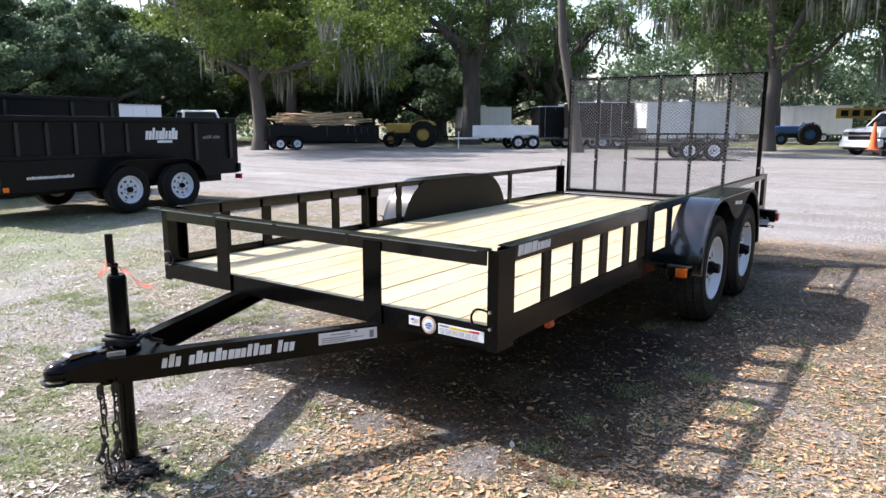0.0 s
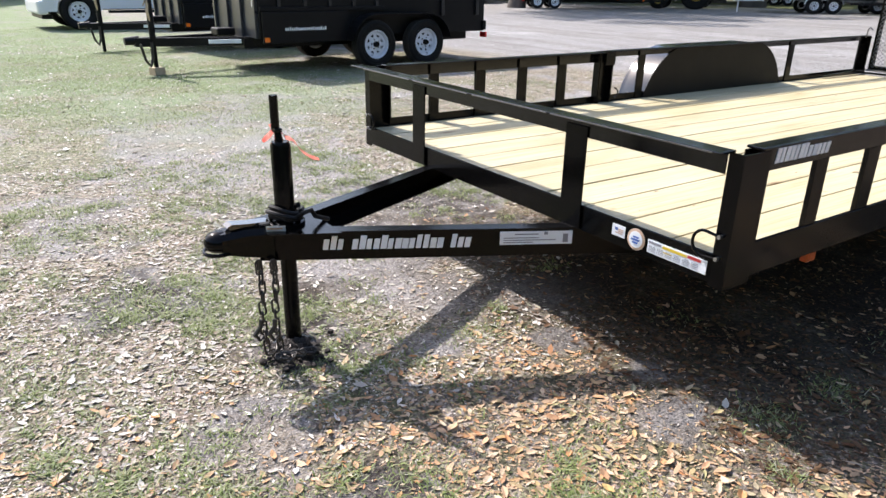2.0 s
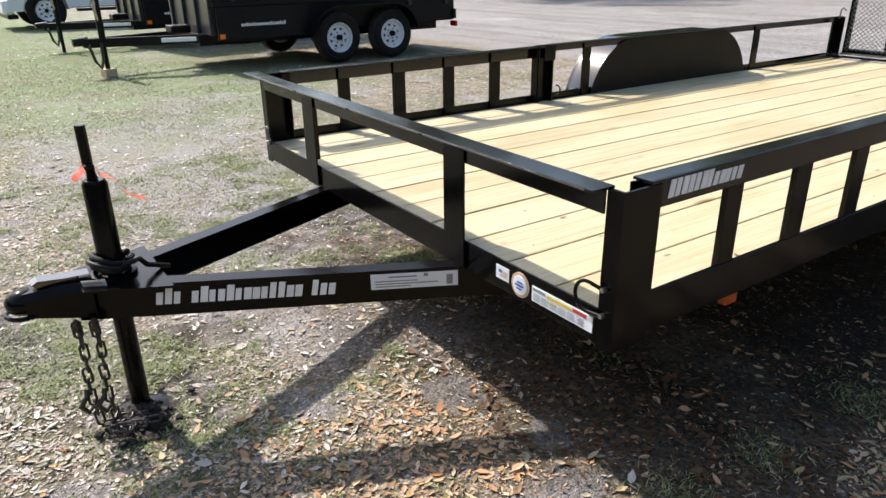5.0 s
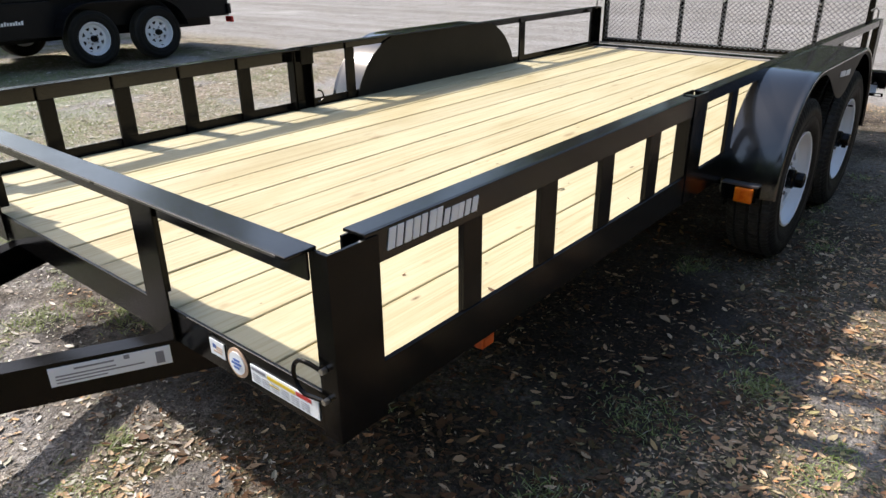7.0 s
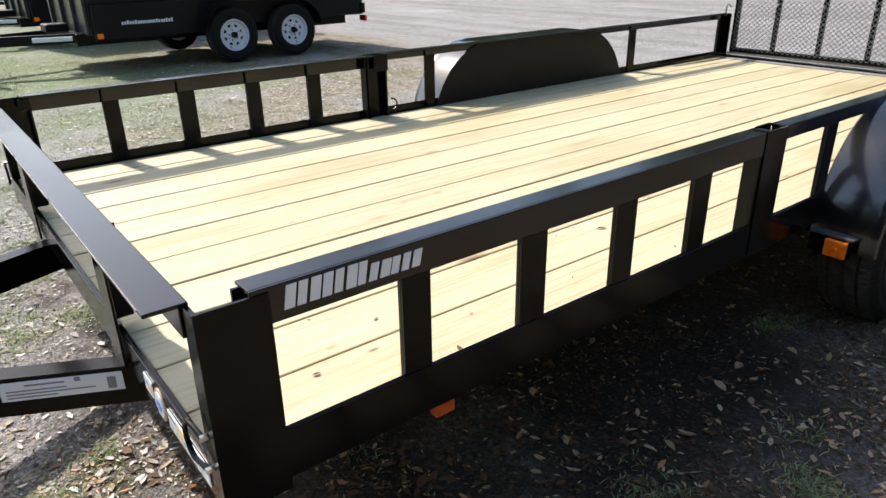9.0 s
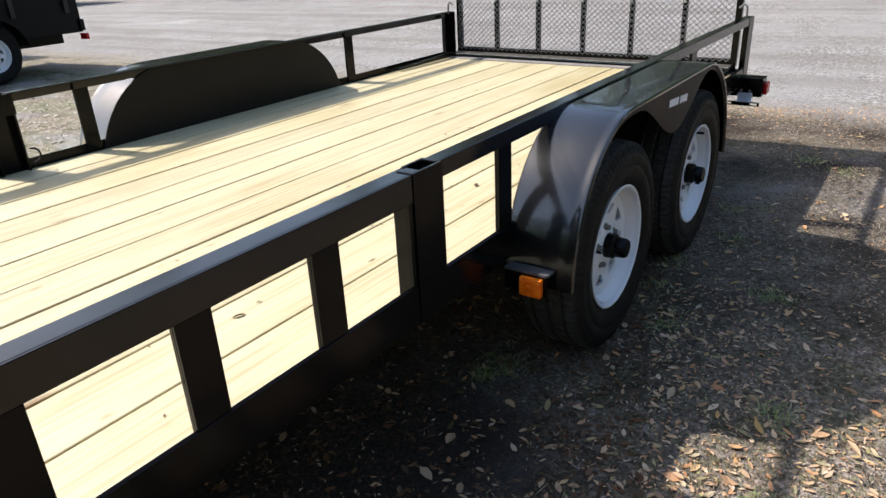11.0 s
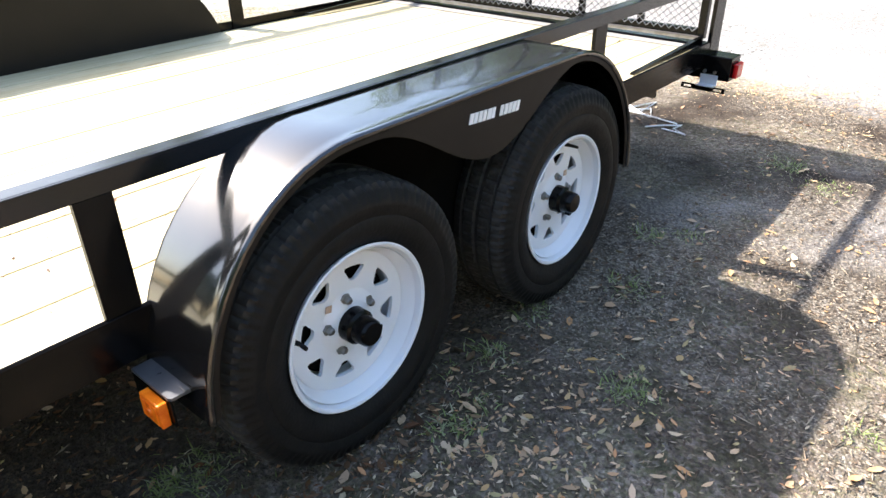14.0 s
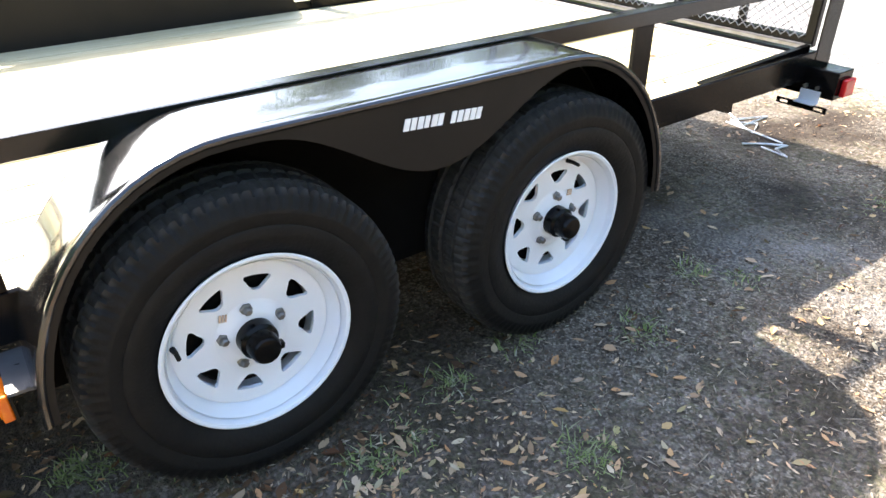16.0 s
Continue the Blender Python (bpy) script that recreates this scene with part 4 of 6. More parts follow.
for base, n, lean in (((JX - 0.02, JY, 0.765), 4, (-0.35, -0.55)), ((JX + 0.0, JY, 0.745), 10, (0.25, 0.85)), ((JX - 0.02, JY - 0.01, 0.775), 5, (0.15, 0.5)), ((JX - 0.02, JY - 0.01, 0.77), 6, (-0.1, -0.5))):
    p, prev = Vector(base), None
    for i in range(n):
        w = Vector((0.003, -0.004, 0.007)) * (1.2 if i < n - 1 else 0.7)
        pair = (bm.verts.new(p - w), bm.verts.new(p + w))
        if prev:
            bm.faces.new((prev[0], prev[1], pair[1], pair[0]))
        prev = pair
        p = p + Vector((lean[0] * 0.014 + rnd.uniform(-0.006, 0.006), lean[1] * 0.014 + rnd.uniform(-0.006, 0.006), -0.012 + rnd.uniform(-0.004, 0.010)))
bmesh.ops.solidify(bm, geom=bm.faces[:], thickness=0.0006)
part("flagging_tape", bm, PINK, JK, "pink plastic flagging tape")
# wiring looped round the jack
bm = fresh()
for k, (r, z) in enumerate(((0.052, 0.468), (0.060, 0.482), (0.049, 0.496))):
    tube(bm, [(JX + r * math.cos(radians(a + 40 * k)), JY + r * 0.9 * math.sin(radians(a + 40 * k)), z + 0.012 * math.sin(radians(a * 1.5 + 70 * k))) for a in range(0, 361, 18)], 0.0075, 8)
tube(bm, [(0.05, JY + 0.01, 0.47), (0.075, JY + 0.03, 0.495), (0.07, JY + 0.06, 0.50), (0.05, JY + 0.08, 0.47), (0.02, JY + 0.14, 0.44)], 0.0075, 8)
part("wiring_loop", bm, RUBBER, TR, "black rubber wiring harness", True)
bm = fresh()
lathe(bm, [(0.440, 0.062), (0.456, 0.062), (0.461, 0.05), (0.461, 0.03)], 24, "Z")
ob = part("jack_collar", bm, BLACK, TR, "", True)
ob.location = (JX, JY, 0)


def link_mesh():
    bm = fresh()
    path = [(0.0, 0.010 * math.cos(radians(a)), (0.014 if math.sin(radians(a)) > 0 else -0.014) + 0.010 * math.sin(radians(a))) for a in range(0, 360, 30)]
    tube(bm, path + path[:1], 0.0036, 6, False)
    return mesh_of(bm, "chain_link", CHAIN, True)


LINK = link_mesh()
for sx, sy, swing in ((0.060, -0.955, 0.006), (0.080, -0.915, -0.008)):
    z, k = 0.338, 0
    bm = fresh()
    tube(bm, [(sx, sy, 0.365), (sx, sy, 0.330)], 0.006, 8)
    CH = part("safety_chain", bm, CHAIN, TR, "dark steel safety chain")
    while z > 0.03:
        ob = part("chain_link", LINK, None, CH)
        ob.matrix_basis = pose(sx + swing * math.sin(k * 0.35), sy + 0.004 * math.sin(k * 0.9), z, 4 * math.sin(k * 1.7), 0, 90 * (k % 2) + 12 * math.sin(k))
        z -= 0.0345
        k += 1
    for j in range(9):
        ob = part("chain_link", LINK, None, CH)
        ob.matrix_basis = pose(sx + 0.05 * math.sin(j * 2.1 + sx * 60), sy + 0.012 * j * (1 if sx < 0.07 else -0.3) + 0.03, 0.018 + 0.006 * (j % 3), 80 + 10 * (j % 2), 30 * j, 67 * j)
    bm = fresh()
    hook = [(sx + 0.012, sy - 0.012, 0.165), (sx + 0.014, sy - 0.016, 0.14), (sx + 0.012, sy - 0.036, 0.115), (sx + 0.01, sy - 0.020, 0.092), (sx + 0.01, sy - 0.002, 0.105)]
    tube(bm, hook, [0.006, 0.0075, 0.008, 0.007, 0.004], 8)
    part("hook", bm, CHAIN, CH, "", True)

# stickers on the front frame
FN = (0, -1, 0)
bars("flag_label", TR, (0.671, -0.0005, 0.446), (1, 0, 0), (0, 0, 1), FN, [(-0.048, 0, 0.052, 0.037, 0)], STICKER, "small white label with a red and blue mark")
bars("flag_mark", TR, (0.671, -0.003, 0.446), (1, 0, 0), (0, 0, 1), FN, [(-0.036, 0.019, 0.012, 0.009, 0)], BLUE_INK, "", 0.001)
bars("flag_stripe", TR, (0.671, -0.003, 0.446), (1, 0, 0), (0, 0, 1), FN, [(-0.024, 0.016, 0.022, 0.003, 0), (-0.024, 0.022, 0.022, 0.003, 0), (-0.034, 0.010, 0.030, 0.003, 0)], TAN_INK, "", 0.001)
bm = fresh()
prism(bm, [(0.720 + 0.034 * math.cos(2 * math.pi * k / 28), 0.458 + 0.034 * math.sin(2 * math.pi * k / 28)) for k in range(28)], -0.0030, -0.0004, "Y")
BG = part("round_badge", bm, TAN_INK, TR, "round tan and white badge")
bm = fresh()
prism(bm, [(0.720 + 0.026 * math.cos(2 * math.pi * k / 24), 0.458 + 0.026 * math.sin(2 * math.pi * k / 24)) for k in range(24)], -0.0050, -0.0028, "Y")
part("badge_field", bm, STICKER, BG)
bars("badge_mark", BG, (0.720, -0.0056, 0.458), (1, 0, 0), (0, 0, 1), FN, [(-0.017, -0.003, 0.032, 0.006, 0.003), (-0.011, -0.012, 0.020, 0.005, 0.002), (-0.010, 0.006, 0.022, 0.005, 0.002)], BLUE_INK, "", 0.001)
WL = bars("warning_label", TR, (0.766, -0.0005, 0.434), (1, 0, 0), (0, 0, 1), FN, [(0, 0, 0.206, 0.041, 0)], STICKER, "long white warning label with yellow and red print")
bars("yellow_print", WL, (0.766, -0.003, 0.434), (1, 0, 0), (0, 0, 1), FN, [(0.055, 0.028, 0.085, 0.008, 0), (0.06, 0.016, 0.03, 0.003, 0)], YELLOW_INK, "", 0.001)
bars("red_print", WL, (0.766, -0.003, 0.434), (1, 0, 0), (0, 0, 1), FN, [(0.143, 0.029, 0.044, 0.009, 0)], RED_INK, "", 0.001)
bars("blue_print", WL, (0.766, -0.003, 0.434), (1, 0, 0), (0, 0, 1), FN, [(0.004, 0.030, 0.045, 0.007, 0)], INK, "", 0.001)
bars("print_line", WL, (0.766, -0.003, 0.434), (1, 0, 0), (0, 0, 1), FN, [(0.006 + 0.03 * i, 0.006 + 0.005 * j, 0.024, 0.0014, 0) for i in range(6) for j in range(4)], INK, "", 0.001)

# lettering on the side rail and on the skirts
bars("rail_lettering", TR, (HW, 0.140, 0.744), (0, 1, 0), (0, 0, 1), (1, 0, 0), [(x, z, w * 1.13, 0.040 if x < 0.15 or h > 0.045 else 0.031, 0.007) for x, z, w, h, k in letter_row(0.265, 0.050, 12, 9, 0.18, 0.74)], LETTER, "silver vinyl bars on the rail")
for s in (1, -1):
    ob = bars("skirt_lettering", TR, (s * (HW + 0.1872), 2.707 if s > 0 else 2.903, 0.715 if s > 0 else 0.700), (0, s, -0.07 * s), (0, 0.07, 1), (s, 0, 0), letter_row(0.195, 0.024, 12, 3, 0.2, 0.84, (6,), True), LETTER, "row of white vinyl bars")

# tail-light boxes and the plate bracket
for s in (1, -1):
    bm = fresh()
    box(bm, s * (HW - 0.08), s * (HW + 0.118), LEN - 0.140, LEN - 0.035, 0.376, 0.478, 0.003)
    TB = part("tail_light_box", bm, BLACK, TR)
    bm = fresh()
    box(bm, s * (HW + 0.1185), s * (HW + 0.139), LEN - 0.110, LEN - 0.040, 0.386, 0.450, 0.006)
    part("tail_light", bm, RED, TB, "red tail light lens")
    for k in range(2):
        bm = fresh()
        tube(bm, [(s * (HW + 0.012 + 0.045 * k), LEN - 0.1405, 0.410), (s * (HW + 0.012 + 0.045 * k), LEN - 0.151, 0.410)], 0.008, 6)
        part("bolt", bm, CHROME, TB)
    if s > 0:
        bm = fresh()
        box(bm, HW - 0.004, HW + 0.072, LEN - 0.146, LEN - 0.1415, 0.352, 0.398, 0.001)
        box(bm, HW - 0.004, HW + 0.072, LEN - 0.180, LEN - 0.1465, 0.352, 0.357, 0.001)
        PB = part("plate_bracket", bm, ZINC, TR, "bright zinc plate bracket")
        bm = fresh()
        for x0, x1, z0, z1 in ((-0.075, 0.118, 0.350, 0.3555), (-0.075, 0.118, 0.334, 0.3385), (-0.075, -0.063, 0.3385, 0.350), (0.106, 0.118, 0.3385, 0.350), (-0.030, 0.070, 0.3385, 0.350)):
            box(bm, HW + x0, HW + x1, LEN - 0.167, LEN - 0.161, z0 - 0.004, z1 - 0.004)
        part("plate_frame", bm, BLACK, PB, "black slotted plate holder")
    bm = fresh()
    prism(bm, [(4.045, 0.425), (4.185, 0.425), (4.190, 0.382), (4.165, 0.382)], s * (HW - 0.030), s * (HW - 0.022), "X")
    part("frame_tab", bm, BLACK, TR)

# ramp gate: angle frame, uprights and expanded metal
GX0, GX1, GZ0, GZ1, GY = -0.940, 0.965, 0.515, 1.695, LEN - 0.035
GT = bars("ramp_gate", TR, (GX0, GY, GZ0), (1, 0, 0), (0, 0, 1), (0, -1, 0), [(0, 0, GX1 - GX0, 0.012, 0)], STEEL, "folding ramp gate of black frame and expanded steel mesh", 0.03)
bm = fresh()
for a in ((GX0, GX0 + 0.034, GZ0, GZ1), (GX1 - 0.034, GX1, GZ0, GZ1), (GX0 + 0.034, GX1 - 0.034, GZ1 - 0.03, GZ1), (GX0 + 0.034, GX1 - 0.034, GZ0 + 0.012, GZ0 + 0.042)):
    box(bm, a[0], a[1], GY, GY + 0.034, a[2], a[3], 0.002)
part("gate_frame", bm, BLACK, GT)
bm = fresh()
lathe(bm, [(-0.004, 0.0), (-0.004, 0.006), (0.0, 0.0085), (0.006, 0.0085)], 8, "X")
bmesh.ops.rotate(bm, verts=bm.verts[:], cent=(0, 0, 0), matrix=Matrix.Rotation(math.pi / 2, 3, "Z"))
GATE_BOLT = mesh_of(bm, "bolt", CHROME)
for k in range(1, 6):
    x = lerp(GX0, GX1, k / 6)
    bm = fresh()
    box(bm, x - 0.014, x + 0.014, GY + 0.006, GY + 0.034, GZ0 + 0.042, GZ1 - 0.03, 0.002)
    part("gate_bar", bm, BLACK, GT)
    for z in (GZ1 - 0.015, lerp(GZ0, GZ1, 0.62), lerp(GZ0, GZ1, 0.30)):
        part("bolt", GATE_BOLT, None, GT).location = (x, GY - 0.002, z)


def mesh_panel(x0, x1, z0, z1, y, lw=0.037, sh=0.0165, r=0.0027):
    """Expanded metal: zigzag strands that meet at the knuckles."""
    verts, faces = [], []
    nx, nz = int((x1 - x0) / (lw / 2)), int((z1 - z0) / sh)
    for j in range(nz):
        for i in range(nx):
            up = (i + j) % 2
            xa, xb = x0 + i * lw / 2, x0 + (i + 1) * lw / 2
            za, zb = (z0 + j * sh, z0 + (j + 1) * sh) if up else (z0 + (j + 1) * sh, z0 + j * sh)
            k = len(verts)
            for x, z in ((xa, za), (xb, zb)):
                verts += [(x, y - r, z), (x, y, z - r), (x, y + r, z), (x, y, z + r)]
            for q in range(4):
                faces.append((k + q, k + (q + 1) % 4, k + 4 + (q + 1) % 4, k + 4 + q))
    me = bpy.data.meshes.new("mesh_panel")
    me.from_pydata(verts, [], faces)
    me.materials.append(MESH)
    return me


part("mesh_panel", mesh_panel(GX0 + 0.02, GX1 - 0.02, GZ0 + 0.03, GZ1 - 0.01, GY - 0.004), None, GT, "expanded steel mesh")
for s in (1, -1):
    bm = fresh()
    tube(bm, [(s * (GX1 - 0.010), GY - 0.02, 0.84), (s * (GX1 + 0.015), GY - 0.02, 0.86), (s * (GX1 + 0.030), GY - 0.02, 0.845), (s * (GX1 + 0.032), GY - 0.02, 0.78)], 0.006, 8)
    part("gate_pin", bm, STEEL, GT)
    bm = fresh()
    prism(bm, [(LEN - 0.70, 0.497), (LEN - 0.05, 0.497), (LEN - 0.05, 0.53), (LEN - 0.70, 0.505)], s * (HW - 0.075), s * (HW - 0.055), "X")
    part("gate_spring_cover", bm, BLACK, TR)


# ---- ground ----
def relief(x, y):
    near = max(0, 1 - max(abs(x + 1.5), abs(y - 5)) / 14)
    return (0.020 * (noise.noise(Vector((x * 0.7, y * 0.7, 3))) - 0.1) + 0.01 * noise.noise(Vector((x * 2.3, y * 2.3, 9))) - 0.006) * near + 0.018 * math.exp(-((x + 2.7) / 0.7) ** 4 - ((y - 6.3) / 1.6) ** 4) + 0.012 * math.exp(-((x + 0.42) / 0.4) ** 4 - ((y - 6.3) / 1.4) ** 4)


def clumpy(x, y, scale, seed):
    return noise.noise(Vector((x * scale, y * scale, seed))) + 0.5 * noise.noise(Vector((x * scale * 2.7, y * scale * 2.7, seed + 5)))


PALE = [(-1.26, 3.04, 0.14), (-1.97, 3.15, 0.30), (-1.02, 3.46, 0.09), (-0.46, 3.43, 0.11), (-1.12, 2.40, 0.14), (-2.19, 2.46, 0.22), (-2.62, 3.57, 0.38), (-5.7, 3.7, 0.7), (-4.8, 3.5, 0.75), (-4.0, 3.4, 0.55), (-6.8, 4.6, 0.9), (-3.3, 3.5, 0.45), (-0.72, 3.57, 0.07), (-1.7, 3.3, 0.16)]
DAMP = [(-2.65, 3.94, 0.5), (-2.19, 2.25, 0.26), (-1.52, 2.75, 0.22), (-0.68, 2.55, 0.16), (-2.1, 3.74, 0.30), (-1.9, 2.9, 0.15)]
TUFTS = [(-1.62, 1.96, 0.16), (-1.67, 2.95, 0.13), (-0.32, 3.97, 0.11), (-0.35, 3.65, 0.12), (-1.24, 3.25, 0.14), (-3.32, 3.08, 0.2), (-0.72, 2.66, 0.12), (-0.28, 4.44, 0.14), (-0.06, 4.79, 0.10), (0.08, 6.42, 0.07), (-0.54, 5.53, 0.09), (0.3, 5.3, 0.10), (-0.9, 2.0, 0.14), (-1.9, 2.6, 0.14)]


def spots_at(x, y, spots):
    """1 inside any of the round spots, their rims wobbled, fading to 0 outside."""
    best = 0.0
    for cx, cy, r in spots:
        d = math.hypot(x - cx, y - cy) / r
        if d < 2:
            best = max(best, min(1, 1.45 - d + 0.75 * clumpy(x, y, 4.5, 61)))
    return max(0.0, best)


def cover(x, y):
    """How much of the ground the leaf litter hides; the rest is bare grey sand or moist soil."""
    v = 0.80 + 0.9 * clumpy(x, y, 1.1, 2) + 0.35 * clumpy(x, y, 3.1, 12)
    v -= 0.35 * max(0, 1 - abs(y - 3.1 - 0.25 * (x + 4.0)) / 0.9) * min(1, max(0, (-1.9 - x) / 0.8)) * min(1, max(0, (x + 6.5) / 1.5))
    v += 0.60 * math.exp(-((x + 0.45) / 1.0) ** 2 - ((y - 2.9) / 0.8) ** 2)
    return max(0.0, min(1.0, v) - 0.9 * max(spots_at(x, y, PALE), 0.8 * spots_at(x, y, DAMP)))


def ground():
    bm = fresh()
    xs = [-400, -120, -50, -30, -16] + [-12 + 0.2 * i for i in range(40)] + [-4 + 0.0833 * i for i in range(91)] + [6, 12, 30, 80, 400]
    ys = [-300, -60, -20, -8, -3] + [-1 + 0.0833 * i for i in range(132)] + [12, 15, 20, 28, 40, 60, 90, 160, 500]
    layer, wet = bm.verts.layers.float.new("cover"), bm.verts.layers.float.new("dark_patch")
    grid = [[bm.verts.new((x, y, relief(x, y))) for x in xs] for y in ys]
    for row in grid:
        for v in row:
            near = -13 < v.co.x < 3.6 and abs(v.co.y) < 11
            v[layer] = cover(v.co.x, v.co.y) if near else 0.5
            v[wet] = spots_at(v.co.x, v.co.y, DAMP) if near else 0.0
    for a, b in zip(grid, grid[1:]):
        for i in range(len(a) - 1):
            bm.faces.new((a[i], a[i + 1], b[i + 1], b[i]))
    ob = new("ground", mesh_of(bm, "ground", GROUND, True))
    tagged(ob, "grey sandy ground with bare dirt, thin grass and dry leaves", "ground", kind="structure")


ground()


def stuff(name, verts, faces, material, label, category):
    me = bpy.data.meshes.new(name)
    me.from_pydata(verts, [], faces)
    me.materials.append(material)
    return tagged(new(name, me), label, category, kind="stuff")


def scatter(rng, count, x0, x1, y0, y1, keep):
    out = []
    while len(out) < count:
        x, y = rng.uniform(x0, x1), rng.uniform(y0, y1)
        if rng.random() < keep(x, y):
            out.append((x, y))
    return out


def litter():
    """Fallen oak leaves: whole folded and curled blades among many small scraps, lying at odd angles."""
    rng = random.Random(11)

    def dens(x, y):
        rear = min(1, max(0, (y - 5.0 + 0.5 * (x > 0.2)) / 1.6)) * min(1, max(0, (x + 2.2) / 1.2))
        wob = 0.5 * clumpy(x, y, 0.8, 90)
        fade = min(1, max(0, (3.9 - x + wob) / 1.6)) * min(1, max(0, (y + 0.6 + wob) / 1.0))
        # litter thinned under the trailer to deepen the shade there
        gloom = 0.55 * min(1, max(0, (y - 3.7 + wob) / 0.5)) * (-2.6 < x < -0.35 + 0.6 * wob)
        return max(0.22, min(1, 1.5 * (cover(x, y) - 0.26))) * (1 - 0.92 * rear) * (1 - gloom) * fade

    def brown(x, y):
        return min(1, max(0, (x + 1.5 + 0.6 * clumpy(x, y, 0.7, 40)) / 1.0))
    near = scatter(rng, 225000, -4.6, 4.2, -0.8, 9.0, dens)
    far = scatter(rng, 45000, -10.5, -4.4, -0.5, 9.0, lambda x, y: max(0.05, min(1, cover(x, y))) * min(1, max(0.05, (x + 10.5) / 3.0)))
    # no pale leaves beneath the trailer, which keeps its shade dark
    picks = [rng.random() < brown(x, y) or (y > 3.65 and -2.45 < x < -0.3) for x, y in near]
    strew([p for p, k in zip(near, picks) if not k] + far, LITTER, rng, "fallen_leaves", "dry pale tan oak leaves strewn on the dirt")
    # leaves beneath the trailer, drawn darker as if in its shade
    def dark_patch(x, y):
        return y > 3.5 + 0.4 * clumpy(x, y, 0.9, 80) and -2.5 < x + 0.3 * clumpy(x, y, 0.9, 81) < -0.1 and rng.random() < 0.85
    browns = [(p, dark_patch(*p)) for p, k in zip(near, picks) if k]
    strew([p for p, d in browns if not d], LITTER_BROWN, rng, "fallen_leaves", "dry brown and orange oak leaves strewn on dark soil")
    strew([p for p, d in browns if d], LITTER_DARK, rng, "fallen_leaves", "dark brown oak leaves under the trailer, coloured for its shade")
    band = scatter(rng, 8000, -5.0, 3.5, 8.8, 10.2, lambda x, y: max(0.0, 1 - abs(y - 9.45 - 0.05 * x - 0.25 * clumpy(x, y, 0.8, 3)) / 0.38))
    strew(band, LITTER_TAN, rng, "fallen_leaves", "drift of orange-tan oak leaves along the edge of the lot")
    whole = scatter(rng, 1250, -1.4, 3.2, 4.4, 9.0, lambda x, y: max(0.08, min(1, 0.35 + 1.3 * clumpy(x, y, 1.3, 60) + 0.6 * math.exp(-((x - 0.6) / 0.6) ** 2 - ((y - 5.9) / 0.9) ** 2))))
    strew(whole, LITTER_TAN, rng, "fallen_leaves", "whole tan and orange oak leaves lying on dark gravel", 0.0, 1.15)
    big = scatter(rng, 3600, -3.6, 2.2, 0.6, 6.4, lambda x, y: max(0.08, min(1, cover(x, y))) * (1 if y < 4.2 else 0.45))
    strew([p for p in big if p[0] < -1.5], LITTER, rng, "fallen_leaves", "whole curled pale oak leaves lying on the litter", 0.0, 1.2)
    strew([p for p in big if p[0] >= -1.5 and not dark_patch(*p)], LITTER_TAN, rng, "fallen_leaves", "whole curled tan and orange oak leaves lying on the litter", 0.0, 1.2)
    strew([p for p in big if p[0] >= -1.5 and dark_patch(*p)], LITTER_DARK, rng, "fallen_leaves", "whole dark brown oak leaves on dark soil, coloured for trailer shade", 0.0, 1.2)
    lawn = scatter(rng, 4200, -16.0, -4.0, 0.8, 8.5, lambda x, y: max(0.1, min(1, 0.5 + 1.2 * clumpy(x, y, 0.7, 24))))
    strew(lawn, LITTER, rng, "fallen_leaves", "pale dry leaves scattered over the lawn", 0.0, 1.6)
    deck = scatter(rng, 420, -2.46, -0.52, 3.55, 8.05, lambda x, y: max(0.1, min(1, (0.4 + 1.3 * clumpy(x, y, 0.9, 70)) * (0.35 if y < 4.8 else 1.0))))
    strew(deck, LITTER_DARK, rng, "leaf_scraps", "small dark brown leaf scraps lying on the pine deck", 0.4885, 0.9)


def strew(spots, material, rng, name, label, base=0.0, grow=1.0):
    verts, faces = [], []
    for x, y in spots:
        z = base or relief(x, y)
        whole = rng.random() < 0.15 or (grow > 1 and not base)
        s = (rng.uniform(0.009, 0.019) * (1.35 if rng.random() < 0.12 else 1) if whole else rng.uniform(0.004, 0.0105)) * grow
        a = rng.uniform(0, 2 * math.pi)
        tilt, roll = rng.gauss(0, 0.08 if base else 0.12), rng.gauss(0, 0.10 if base else 0.15)
        w = s * rng.uniform(0.24, 0.50)
        curl = rng.uniform(-0.1, 0.34) * s
        fold = rng.uniform(0.0, 0.5) * w
        ca, sa = math.cos(a), math.sin(a)
        k = len(verts)
        lift = (0.001 if base else 0.0015) + abs(tilt) * s + abs(roll) * w * 0.7
        if whole:
            shape = ((-s, 0, curl), (-0.3 * s, -w, fold), (0.45 * s, -0.85 * w, fold), (s, 0, curl * 0.7), (0.45 * s, 0.85 * w, fold), (-0.3 * s, w, fold), (0.05 * s, 0, 0))
            faces += [(k, k + 1, k + 6), (k + 1, k + 2, k + 6), (k + 2, k + 3, k + 6), (k + 3, k + 4, k + 6), (k + 4, k + 5, k + 6), (k + 5, k, k + 6)]
        else:
            shape = ((-s, 0, curl * 0.5), (0.1 * s, -w, fold), (s, 0, 0), (-0.1 * s, w, fold))
            faces += [(k, k + 1, k + 2), (k, k + 2, k + 3)]
        for u, v, h in shape:
            verts.append((x + ca * u - sa * v, y + sa * u + ca * v, z + lift + h + tilt * u + roll * v))
    stuff(name, verts, faces, material, label, "leaves")


